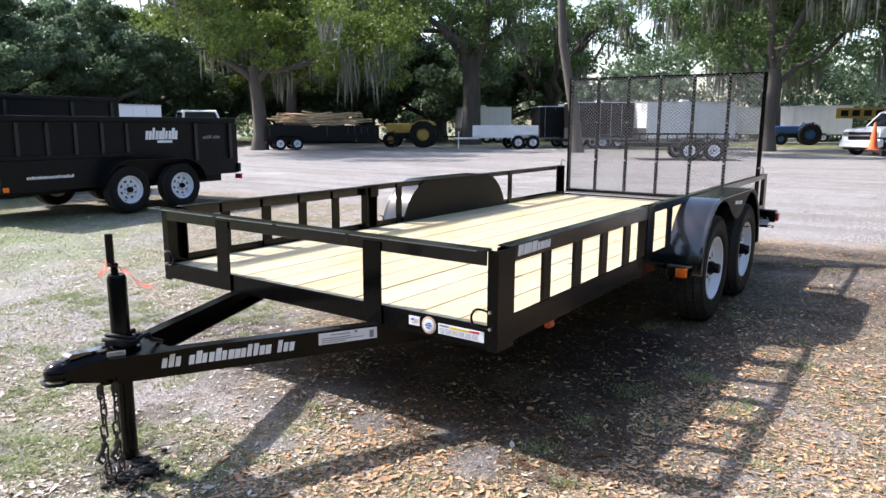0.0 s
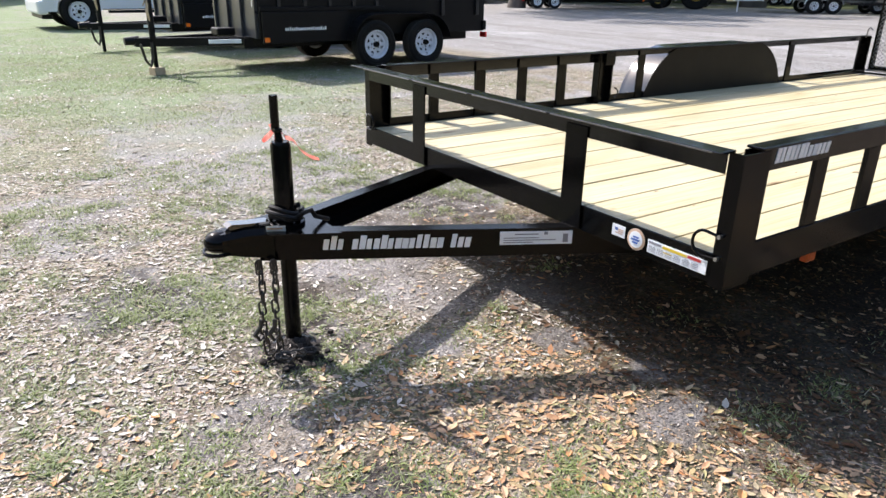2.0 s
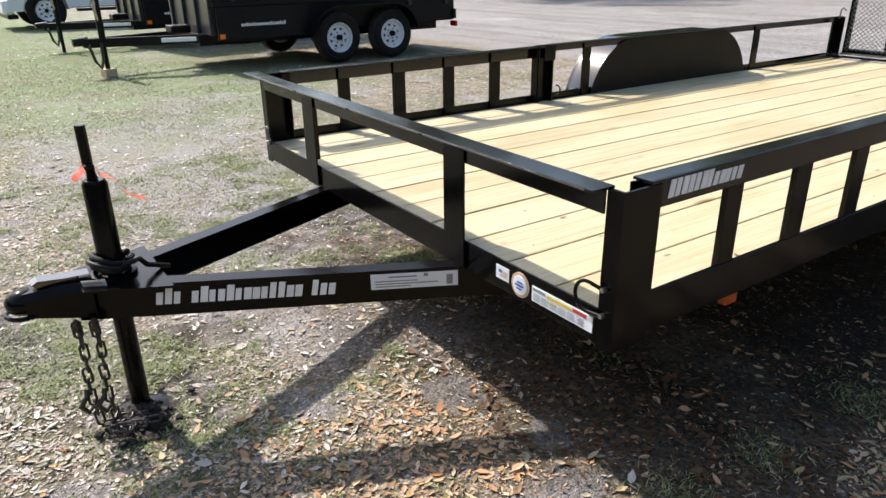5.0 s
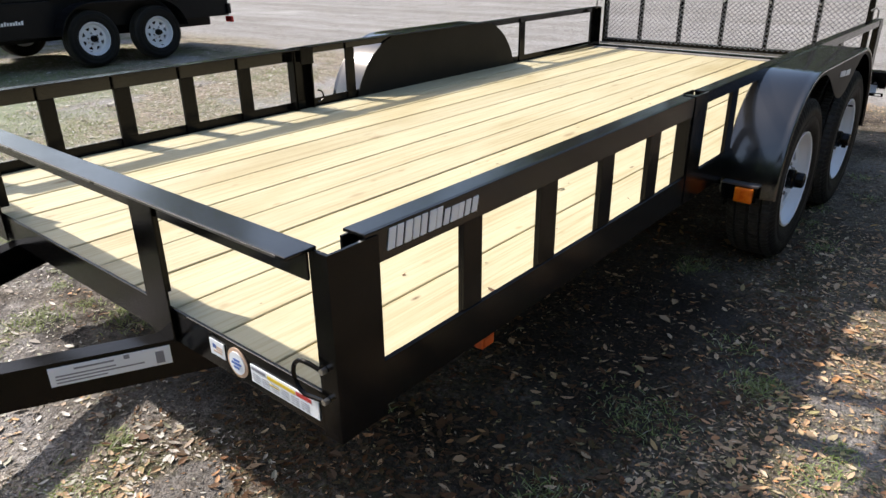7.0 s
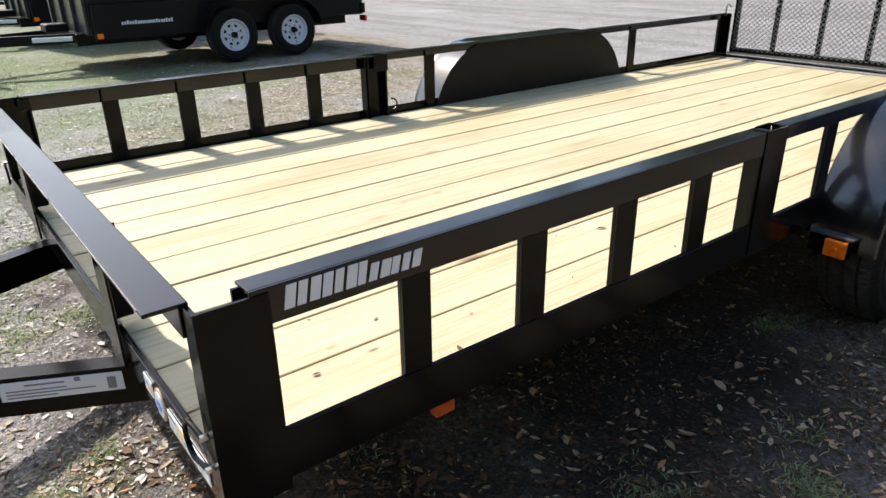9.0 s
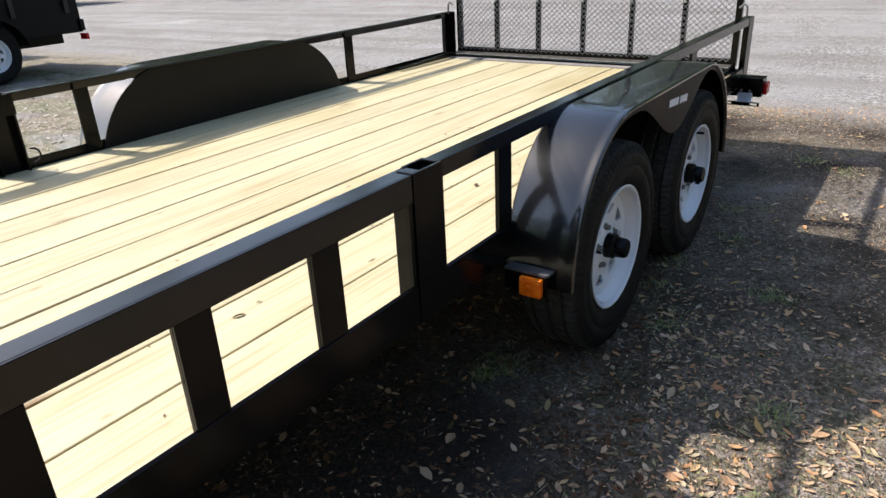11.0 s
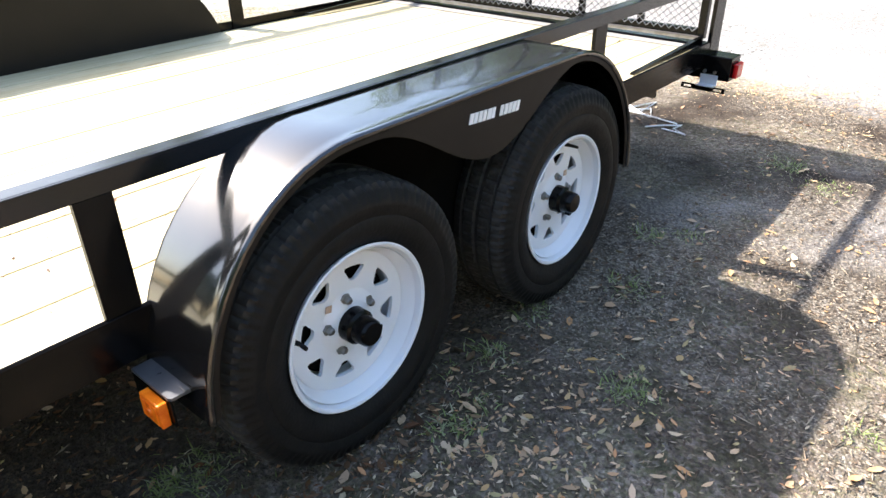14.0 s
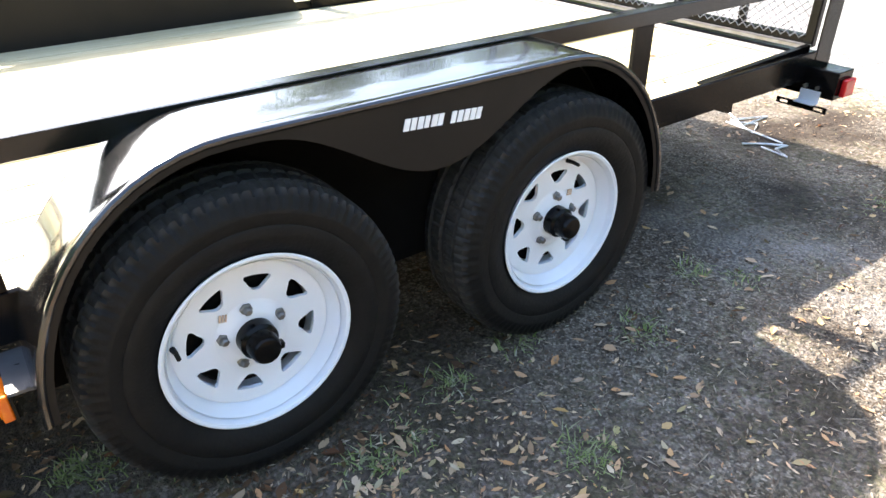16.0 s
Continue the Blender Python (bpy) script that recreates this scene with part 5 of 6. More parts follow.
LITTER_TAN = leaf_mat("tan_oak_leaves", [(0.418, 0.279, 0.162), (0.522, 0.372, 0.230), (0.460, 0.223, 0.085), (0.481, 0.326, 0.196), (0.314, 0.195, 0.111), (0.564, 0.428, 0.289), (0.449, 0.279, 0.102)], 0.7, 0.1)
litter()


def blades():
    """Short grass, thick on the lawn side and in loose tufts through the litter."""
    rng = random.Random(21)
    verts, faces = [], []

    def blade(x, y, h, w):
        a, lean = rng.uniform(0, 2 * math.pi), rng.uniform(1.0, 2.8) * h
        z, k = relief(x, y) - 0.002, len(verts)
        dx, dy, px, py = math.cos(a) * lean, math.sin(a) * lean, -math.sin(a) * w, math.cos(a) * w
        verts.extend(((x - px, y - py, z), (x + px, y + py, z), (x + dx * 0.4 - px * 0.7, y + dy * 0.4 - py * 0.7, z + h * 0.6), (x + dx * 0.4 + px * 0.7, y + dy * 0.4 + py * 0.7, z + h * 0.6), (x + dx, y + dy, z + h * 0.9)))
        faces.extend(((k, k + 1, k + 3, k + 2), (k + 2, k + 3, k + 4)))
    for x, y in scatter(rng, 120000, -20.0, -2.6, 0.6, 9.0, lambda x, y: max(0.0, min(1, 0.30 + 1.7 * clumpy(x, y, 0.9, 14) + 0.16 * (-5.0 - max(x, -9.0)) - 0.16 * max(0, y - 3.5))) * (0.35 if x < -13 else 1)):
        blade(x, y, rng.uniform(0.006, 0.018), rng.uniform(0.002, 0.0045))
    for cx, cy in scatter(rng, 2300, -4.4, 3.0, 0.3, 8.6, lambda x, y: max(0.05, min(1, 0.20 + 1.5 * clumpy(x, y, 1.7, 31))) * ((0.03 if x < -0.2 or y > 6.2 else 0.16) if x > -1.9 and y > 3.1 else 1)):
        r = rng.uniform(0.02, 0.055)
        for _ in range(rng.randint(40, 110)):
            blade(cx + rng.gauss(0, r), cy + rng.gauss(0, r), rng.uniform(0.006, 0.020), rng.uniform(0.0014, 0.0032))
    for cx, cy, r in TUFTS:
        for _ in range(int(2600 * r)):
            blade(cx + rng.gauss(0, r * 0.5), cy + rng.gauss(0, r * 0.5), rng.uniform(0.006, 0.018), rng.uniform(0.0012, 0.0024))
    stuff("grass", verts, faces, GRASS, "short green grass in thin tufts", "grass")


blades()


def twigs():
    """Pine straw, bark chips and gravel grit on the bare patches."""
    rng = random.Random(33)
    verts, faces = [], []
    # far fewer chips under the trailer, again to imitate its shade
    for x, y in scatter(rng, 42000, -3.4, 3.8, -0.4, 9.4, lambda x, y: (0.25 + 0.75 * min(1, max(0, (y - 4.6) / 1.0)) * min(1, max(0, (x + 2.0) / 1.0))) * min(1, max(0, (3.8 - x) / 1.5)) * (0.25 if -2.5 < x < -0.3 and y > 3.5 else 1)):
        z, k = relief(x, y) + 0.003, len(verts)
        a, l, w = rng.uniform(0, math.pi), rng.uniform(0.003, 0.013) * (2.6 if rng.random() < 0.05 else 1), rng.uniform(0.001, 0.0032)
        ca, sa = math.cos(a), math.sin(a)
        for u, v, h in ((-l, 0, 0.0), (0, -w, 0.001), (l, 0, 0.003), (0, w, 0.001), (0, 0, 0.002 + w)):
            verts.append((x + ca * u - sa * v, y + sa * u + ca * v, z + h))
        faces += [(k, k + 1, k + 4), (k + 1, k + 2, k + 4), (k + 2, k + 3, k + 4), (k + 3, k, k + 4)]
    stuff("twigs_and_chips", verts, faces, TWIG, "brown twigs, needles and bark chips on the dirt", "twigs")


TWIG = leaf_mat("twig_chips", [(0.07, 0.045, 0.03), (0.16, 0.115, 0.08), (0.26, 0.205, 0.15), (0.035, 0.026, 0.019), (0.36, 0.30, 0.23), (0.11, 0.072, 0.046)], 0.85, 0.0)
twigs()


def clods():
    """Dark turned dirt heaped round the jack foot."""
    rng = random.Random(3)
    bm = fresh()
    rings = []
    for i in range(9):
        d = 0.11 * (i / 8) ** 0.8
        rings.append([bm.verts.new((d * 1.15 * math.cos(q), d * math.sin(q), 0.040 * math.exp(-(d / 0.06) ** 2) - 0.004 + 0.012 * noise.noise(Vector((d * 40 * math.cos(q), d * 40 * math.sin(q), 2))))) for q in [2 * math.pi * k / 28 for k in range(28)]])
    for p, q in zip(rings, rings[1:]):
        for k in range(28):
            bm.faces.new((p[k], p[(k + 1) % 28], q[(k + 1) % 28], q[k]))
    for i in range(170):
        a, d = rng.uniform(0, 2 * math.pi), abs(rng.gauss(0.02, 0.05))
        r = rng.uniform(0.005, 0.016)
        m = Matrix.Translation((math.cos(a) * d * 1.2, math.sin(a) * d, 0.036 * math.exp(-(d / 0.06) ** 2) + r * 0.3)) @ Matrix.Diagonal((1.2, 1, 0.8, 1))
        out = bmesh.ops.create_icosphere(bm, subdivisions=1, radius=r, matrix=m)
        for v in out["verts"]:
            v.co += Vector((rng.uniform(-1, 1), rng.uniform(-1, 1), rng.uniform(-1, 1))) * r * 0.3
    ob = new("dirt_clods", mesh_of(bm, "dirt_clods", DIRT))
    ob.location = (-1.47, 2.64, 0.0)
    tagged(ob, "dark turned dirt heaped round the jack foot", "dirt", kind="stuff")


DIRT = mat("dark_dirt", (0.035, 0.027, 0.022), 0.95, second=(0.018, 0.014, 0.012), scale=30, bump=0.6, bump_scale=60)
clods()


def cord():
    """A loose white cord that lies in crossed loops on the ground."""
    bm = fresh()
    loops = [(-1.112, 8.691), (-0.958, 8.576), (-0.964, 8.799), (-1.04, 8.60), (-0.875, 8.541), (-0.93, 8.66), (-1.039, 8.565), (-0.84, 8.542), (-0.72, 8.53)]
    more = [(-0.83, 8.382), (-0.762, 8.456), (-0.688, 8.52), (-0.70, 8.44), (-0.615, 8.396), (-0.75, 8.41)]
    for run in (loops, more):
        tube(bm, [(x, y, relief(x, y) + 0.006 + 0.003 * (i % 2)) for i, (x, y) in enumerate(run)], 0.0045, 6)
    ob = new("cord", mesh_of(bm, "cord", STICKER, True))
    tagged(ob, "loose white cord lying tangled on dark gravel", "cord")


cord()


# ---- parked trailers and vehicles behind ----
def slab(name, parent, dims, material, label="", bevel=0.006):
    bm = fresh()
    box(bm, *dims, bevel)
    return part(name, bm, material, parent, label)


def arc_fender(parent, s, x0, x1, ya, yb, zc, r, material):
    """A tandem fender seen far off: a bent strip over two wheels with its inner face."""
    pts = arc_pts(ya, zc, r, 170, 90, 6) + arc_pts(yb, zc, r, 90, 10, 6)
    inner = [(y, z - 0.012) for y, z in pts[::-1]]
    bm = fresh()
    prism(bm, pts + inner, s * x0, s * x1, "X")
    return part("fender", bm, material, parent)


def far_wheel(parent, x, y, z, out, scale=1.06):
    return wheel(parent, x, y, z, out, 15 * (y * 3 % 5), 5, BIG_TYRE, scale)


def dump_trailer(m, label, top=1.30, length=3.80, wheels=(1.67, 2.55), jack_block=True, load=False):
    t = thing("dump_trailer", m, label, "trailer", "black dump trailers")
    hw, low = 0.84, 0.46
    for s in (1, -1):
        slab("side_wall", t, (s * (hw - 0.05), s * hw, 0.0, length, low, top), BLACK_FAR)
        slab("top_rail", t, (s * (hw - 0.06), s * (hw + 0.03), -0.02, length, top + 0.001, top + 0.07), BLACK_FAR)
        slab("lower_panel", t, (s * (hw + 0.002), s * (hw + 0.05), 0.02, 1.30, low - 0.06, low + 0.34), BLACK_FAR)
        slab("belt_rail", t, (s * (hw + 0.001), s * (hw + 0.035), 0.0, 1.92, low + 0.345, low + 0.40), BLACK_FAR)
        for k in range(5):
            slab("rib", t, (s * (hw + 0.001), s * (hw + 0.03), 0.25 + 0.38 * k, 0.30 + 0.38 * k, low + 0.401, top - 0.02), GREY_RIB)
        for y in (2.95, length - 0.16):
            slab("stake", t, (s * (hw + 0.001), s * (hw + 0.04), y, y + 0.06, low + 0.25, top - 0.02), GREY_RIB)
        arc_fender(t, s, hw + 0.02, hw + 0.26, wheels[0], wheels[1], 0.343, 0.42, BLACK_FAR)
        for y in wheels:
            wheel(t, s * (hw + 0.11), y, 0.343, s, 40 * y, 5)
        slab("marker_light", t, (s * (hw + 0.051), s * (hw + 0.07), 0.03, 0.10, low - 0.04, low + 0.02), AMBER, "amber marker light")
        slab("marker_light", t, (s * (hw + 0.001), s * (hw + 0.03), 1.34, 1.38, low - 0.02, low + 0.05), AMBER, "amber marker light")
        slab("tail_light", t, (s * (hw - 0.12), s * (hw + 0.02), length + 0.06, length + 0.10, low - 0.10, low - 0.02), RED, "red tail light")
        slab("hinge", t, (s * (hw - 0.04), s * (hw + 0.04), length + 0.002, length + 0.06, low + 0.02, low + 0.16), BLACK_FAR)
    slab("front_wall", t, (-hw + 0.05, hw - 0.05, 0.0, 0.05, low, top), PALE_BLACK)
    for k in range(4):
        slab("front_rib", t, (-hw + 0.12 + 0.48 * k, -hw + 0.18 + 0.48 * k, -0.04, -0.001, low, top), PALE_BLACK)
    slab("tailgate", t, (-hw + 0.01, hw - 0.01, length + 0.001, length + 0.05, low, top - 0.02), BLACK_FAR)
    slab("floor_pan", t, (-hw + 0.05, hw - 0.05, 0.05, length, low, low + 0.06), BLACK_FAR)
    slab("chassis", t, (-0.5, 0.5, -0.1, length - 0.05, low - 0.14, low - 0.001), BLACK_FAR)
    for s in (1, -1):
        bm = fresh()
        box(bm, -0.03, 0.03, -1.44, 0.15, 0.36, 0.47, 0.004, Matrix.Translation((s * 0.46, 0, 0)) @ Matrix.Rotation(-s * 0.305, 4, "Z"))
        part("tongue_beam", bm, BLACK_FAR, t)
    bars("print_plate", t, (0.43, -0.40, 0.395), (0.31, 0.95, 0), (0, 0, 1), (0.95, -0.31, 0), [(-0.15, 0, 0.42, 0.05, 0)], STICKER, "white label", 0.03)
    bm = fresh()
    box(bm, -0.13, 0.13, -0.32, -0.06, 0.47, 0.57, 0.02)
    part("toolbox", bm, BLACK_FAR, t, "black tongue toolbox")
    bm = fresh()
    tube(bm, [(0.0, -1.50, 0.43), (0.0, -1.32, 0.44)], [0.05, 0.06], 10)
    part("coupler", bm, BLACK_FAR, t, "", True)
    bm = fresh()
    tube(bm, [(0.10, -1.17, 0.10 if jack_block else 0.0), (0.10, -1.17, 0.45), (0.10, -1.17, 0.451), (0.10, -1.17, 1.02)], [0.028, 0.028, 0.04, 0.04], 12)
    jk = part("jack", bm, BLACK_FAR, t, "", True)
    bm = fresh()
    tube(bm, [(0.12, -1.18, 0.66), (0.14, -1.21, 0.80), (0.11, -1.18, 0.98), (0.06, -1.23, 0.86)], [0.012, 0.02, 0.018, 0.008], 6)
    part("strap", bm, LUMBER, jk, "tan strap and green tape")
    bm = fresh()
    tube(bm, [(0.16, -1.35, 0.40), (0.17, -1.31, 0.20), (0.15, -1.25, 0.12), (0.14, -1.21, 0.22), (0.13, -1.20, 0.42)], 0.02, 6)
    part("safety_chain", bm, CHAIN, t)
    for s in (1,):
        lg = bars("emblem", t, (hw, 2.10, low + 0.58), (0, 1, 0), (0, 0, 1), (1, 0, 0), letter_row(0.56, 0.17, 10, 6, 0.15, 0.85), LETTER, "white emblem of plain shapes", 0.006)
        bars("emblem_underline", lg, (hw, 2.30, low + 0.53), (0, 1, 0), (0, 0, 1), (1, 0, 0), [(0, 0, 0.26, 0.035, 0)], LETTER, "", 0.006)
        bars("lettering", t, (hw + 0.05, 0.33, low + 0.10), (0, 1, 0), (0, 0, 1), (1, 0, 0), letter_row(0.62, 0.045, 20, 8, 0.1, 0.75), LETTER, "row of white vinyl bars", 0.005)
        bars("lettering", t, (hw, 3.14, low + 0.58), (0, 1, 0), (0, 0, 1), (1, 0, 0), letter_row(0.34, 0.05, 12, 12, 0.1, 0.75, (6,)), LETTER_DIM, "row of grey vinyl bars", 0.005)
    bars("warning_label", t, (0.62, -0.001, low + 0.40), (1, 0, 0), (0, 0, 1), (0, -1, 0), [(0, 0, 0.14, 0.16, 0)], STICKER, "white warning label", 0.004)
    return t


GREY_RIB = mat("worn_black_steel", (0.016, 0.017, 0.020), 0.35, second=(0.010, 0.010, 0.012), scale=4)
# front-wall black made paler: sunlight on that side is in the colour
PALE_BLACK = mat("sunlit_black", (0.045, 0.05, 0.058), 0.3, second=(0.028, 0.03, 0.035), scale=2)
LETTER_DIM = mat("dim_vinyl", (0.22, 0.22, 0.24), 0.5)

dump_trailer(pose(-9.51, 5.12, 0, 0, 0, 3.4), "black dump trailer with ribbed sides and white rims on the grass")
wb = new("wood_block", mesh_of(box(fresh(), -0.09, 0.09, -0.07, 0.07, 0.0, 0.10, 0.006), "wood_block", BLOCK))
wb.matrix_basis = pose(-9.34, 3.96, 0, 0, 0, 12)
tagged(wb, "pale wooden block under the dump trailer's jack", "block")
dump_trailer(pose(-13.2, 5.08, 0, 0, 0, 3.0), "taller black dump trailer parked beside another", 1.72, 3.9, jack_block=False)


def lumber_pile(m, length, width, z):
    t = thing("lumber_pile", m, "heap of rough pale boards loaded above the dump trailer's sides", "lumber", kind="stuff")
    rng = random.Random(8)
    bm = fresh()
    for i in range(64):
        l = rng.uniform(1.6, 3.6)
        level = rng.uniform(0, 1)
        mm = pose(rng.uniform(-width, width) * (1 - 0.5 * level), rng.uniform(-length, length) * (1 - 0.3 * level), z + 0.55 * level, rng.gauss(0, 5), rng.uniform(-12, 12), rng.gauss(0, 10))
        box(bm, -0.07, 0.07, -l / 2, l / 2, -0.025, 0.025, 0.0, mm)
    part("board", bm, LUMBER, t)["kind"] = "stuff"


dump_trailer(pose(-25.77, 31.99, 0, 0, 0, 147), "black dump trailer loaded with loose lumber under the oaks", 1.25, 6.2, (4.65, 5.55), False)
lumber_pile(pose(-27.51, 29.31, 0, 0, 0, 147), 1.7, 0.6, 1.36)


def pickup(m, label, paint, cab_paint=None):
    """A pickup truck, its front towards -y."""
    t = thing("pickup_truck", m, label, "truck", "parked pickup trucks")
    hw = 0.98

    def arch(y):
        return arc_pts(y, 0.40, 0.445, 180, 0, 8)
    outline = [(-2.38, 0.40), (-2.42, 0.75), (-2.38, 1.02), (-2.28, 1.10), (-1.35, 1.16), (-1.28, 1.20), (2.95, 1.20), (2.98, 1.15), (2.98, 0.52)] + [(2.42, 0.50)] + arch(1.95)[::-1] + [(1.40, 0.45), (-1.20, 0.45)] + arch(-1.70)[::-1] + [(-2.20, 0.40)]
    bm = fresh()
    prism(bm, outline, -hw, hw, "X")
    bmesh.ops.bevel(bm, geom=[e for e in bm.edges if abs(e.verts[0].co.x - e.verts[1].co.x) < 1e-6 and (e.verts[0].co.z + e.verts[1].co.z) > 1.8], offset=0.05, segments=2, affect="EDGES")
    body = part("body", bm, paint, t, "", True)
    bm = fresh()
    cab = [(-1.35, 1.15), (-0.72, 1.80), (-0.55, 1.86), (1.05, 1.86), (1.20, 1.78), (1.28, 1.19)]
    a = [bm.verts.new((-hw + 0.02 + (z - 1.15) * 0.18, y, z)) for y, z in cab]
    b = [bm.verts.new((hw - 0.02 - (z - 1.15) * 0.18, y, z)) for y, z in cab]
    bm.faces.new(a)
    bm.faces.new(b[::-1])
    for i in range(len(a)):
        bm.faces.new((a[i], a[(i + 1) % len(a)], b[(i + 1) % len(a)], b[i]))
    part("cab", bm, cab_paint or paint, t)
    for s in (1, -1):
        for ys in (((-1.08, 1.24), (-0.62, 1.72), (0.02, 1.75), (0.02, 1.24)), ((0.10, 1.24), (0.10, 1.75), (0.98, 1.75), (1.10, 1.24))):
            bm = fresh()
            v = [bm.verts.new((s * (hw - 0.012 - (z - 1.15) * 0.18), y, z)) for y, z in ys]
            w = [bm.verts.new((s * (hw - 0.03 - (z - 1.15) * 0.18), y, z)) for y, z in ys]
            bm.faces.new(v)
            for i in range(4):
                bm.faces.new((v[i], v[(i + 1) % 4], w[(i + 1) % 4], w[i]))
            part("side_window", bm, GLASS, t)
        bm = fresh()
        box(bm, s * (hw + 0.02), s * (hw + 0.20), -0.98, -0.90, 1.25, 1.48, 0.02)
        part("mirror", bm, BLACK_FAR, t)
        slab("headlight", t, (s * 0.62, s * 0.93, -2.45, -2.39, 0.80, 0.98), CHROME, "clear headlight", 0.02)
        slab("door_handle", t, (s * (hw + 0.001), s * (hw + 0.03), -0.10, 0.06, 1.02, 1.06), CHROME)
        slab("side_step", t, (s * (hw - 0.05), s * (hw + 0.08), -1.1, 1.25, 0.36, 0.42), BLACK_FAR)
        for y in (-1.70, 1.95):
            w = wheel(t, s * (hw - 0.10), y, 0.395, s, 30, 5, BIG_TYRE, 1.08)
            w["label"] = "black truck tyre"
    bm = fresh()
    v = [bm.verts.new(p) for p in ((-0.86, -1.31, 1.21), (0.86, -1.31, 1.21), (0.74, -0.76, 1.76), (-0.74, -0.76, 1.76))]
    w = [bm.verts.new(p + Vector((0, 0.02, -0.03))) for p in [x.co for x in v]]
    bm.faces.new(v)
    bm.faces.new(w[::-1])
    part("windscreen", bm, GLASS, t)
    slab("grille", t, (-0.60, 0.60, -2.46, -2.37, 0.66, 0.98), BLACK_FAR, "", 0.02)
    slab("grille_bar", t, (-0.60, 0.60, -2.48, -2.462, 0.80, 0.86), CHROME, "", 0.01)
    slab("front_bumper", t, (-0.98, 0.98, -2.54, -2.33, 0.34, 0.64), paint, "", 0.05)
    slab("air_dam", t, (-0.85, 0.85, -2.46, -2.25, 0.24, 0.335), BLACK_FAR, "", 0.02)
    slab("rear_bumper", t, (-0.95, 0.95, 2.981, 3.12, 0.46, 0.62), CHROME, "", 0.02)
    return t


pickup(pose(-20.2, 6.2, 0, 0, 0, 2) @ Matrix.Scale(1.08, 4), "white pickup truck parked on the grass beyond the dump trailers", WHITE)
pickup(pose(-39.0, 29.6, 0, 0, 0, 64) @ Matrix.Scale(1.25, 4), "dark truck with a white cab parked far off under the trees", BLACK_FAR, WHITE)
pickup(pose(-0.3, 37.2, 0, 0, 0, -42), "white pickup truck facing the lot under the oaks", WHITE)
pickup(pose(-35.0, 8.6, 0, 0, 0, 6), "dark pickup truck parked far across the lawn", BLACK_FAR)


def enclosed_trailer(m, label, length, height, paint, floor=0.55, wheels=None):
    t = thing("enclosed_trailer", m, label, "trailer", "enclosed box trailers")
    hw, w = 1.05, wheels or (length * 0.5, length * 0.5 + 0.9)
    slab("body", t, (-hw, hw, 0, length, floor, height), paint, "", 0.03)
    slab("roof_cap", t, (-hw - 0.012, hw + 0.012, -0.01, length + 0.01, height + 0.001, height + 0.05), GREY_SHEET)
    slab("roof_vent", t, (-0.2, 0.2, length * 0.45, length * 0.45 + 0.4, height + 0.051, height + 0.18), WHITE)
    slab("front_guard", t, (-hw - 0.004, hw + 0.004, -0.012, 0.0, floor, floor + 0.6), STEEL)
    for s in (1, -1):
        slab("lower_trim", t, (s * (hw + 0.001), s * (hw + 0.012), 0.0, length, floor - 0.04, floor + 0.06), STEEL)
        for k in range(int(length / 0.6)):
            slab("panel_joint", t, (s * (hw + 0.001), s * (hw + 0.006), 0.3 + 0.6 * k, 0.315 + 0.6 * k, floor + 0.061, height - 0.04), GREY_SHEET, "", 0.0)
        for y in w:
            far_wheel(t, s * (hw - 0.10), y, 0.36, s, 1.0)
        arc_fender(t, s, hw + 0.013, hw + 0.10, w[0], w[1], 0.36, 0.44, STEEL)
    slab("side_door", t, (hw + 0.007, hw + 0.02, 0.7, 1.45, floor + 0.12, height - 0.15), paint)
    bm = fresh()
    for s in (1, -1):
        box(bm, -0.04, 0.04, -1.35, 0.2, 0.42, 0.52, 0.0, Matrix.Translation((s * 0.5, 0, 0)) @ Matrix.Rotation(-s * 0.35, 4, "Z"))
    part("tongue", bm, BLACK_FAR, t)
    return t


enclosed_trailer(pose(-12.4, 38.2, 0, 0, 0, -52), "white enclosed box trailer seen through the ramp gate", 4.8, 2.45, WHITE)
enclosed_trailer(pose(-16.3, 37.6, 0, 0, 0, -50), "dark grey enclosed box trailer under the oaks", 3.4, 2.5, BLACK_FAR)
enclosed_trailer(pose(-27.3, 14.8, 0, 0, 0, 0), "low white enclosed trailer behind the dump trailers", 4.0, 2.10, WHITE)
enclosed_trailer(pose(-18.9, 38.6, 0, 0, 0, -48), "black gooseneck-style enclosed trailer with white marks", 3.2, 2.35, BLACK_FAR)
enclosed_trailer(pose(-30.1, 47.0, 0, 0, 0, -40), "white camper trailer far under the trees", 4.0, 2.7, WHITE)
enclosed_trailer(pose(-16.5, 62.0, 0, 0, 0, -80), "white box trailer at the back of the lot", 5.5, 2.7, WHITE)
enclosed_trailer(pose(-10.3, 63.0, 0, 0, 0, -80), "white box trailer at the back of the lot beside another", 5.5, 2.75, WHITE)


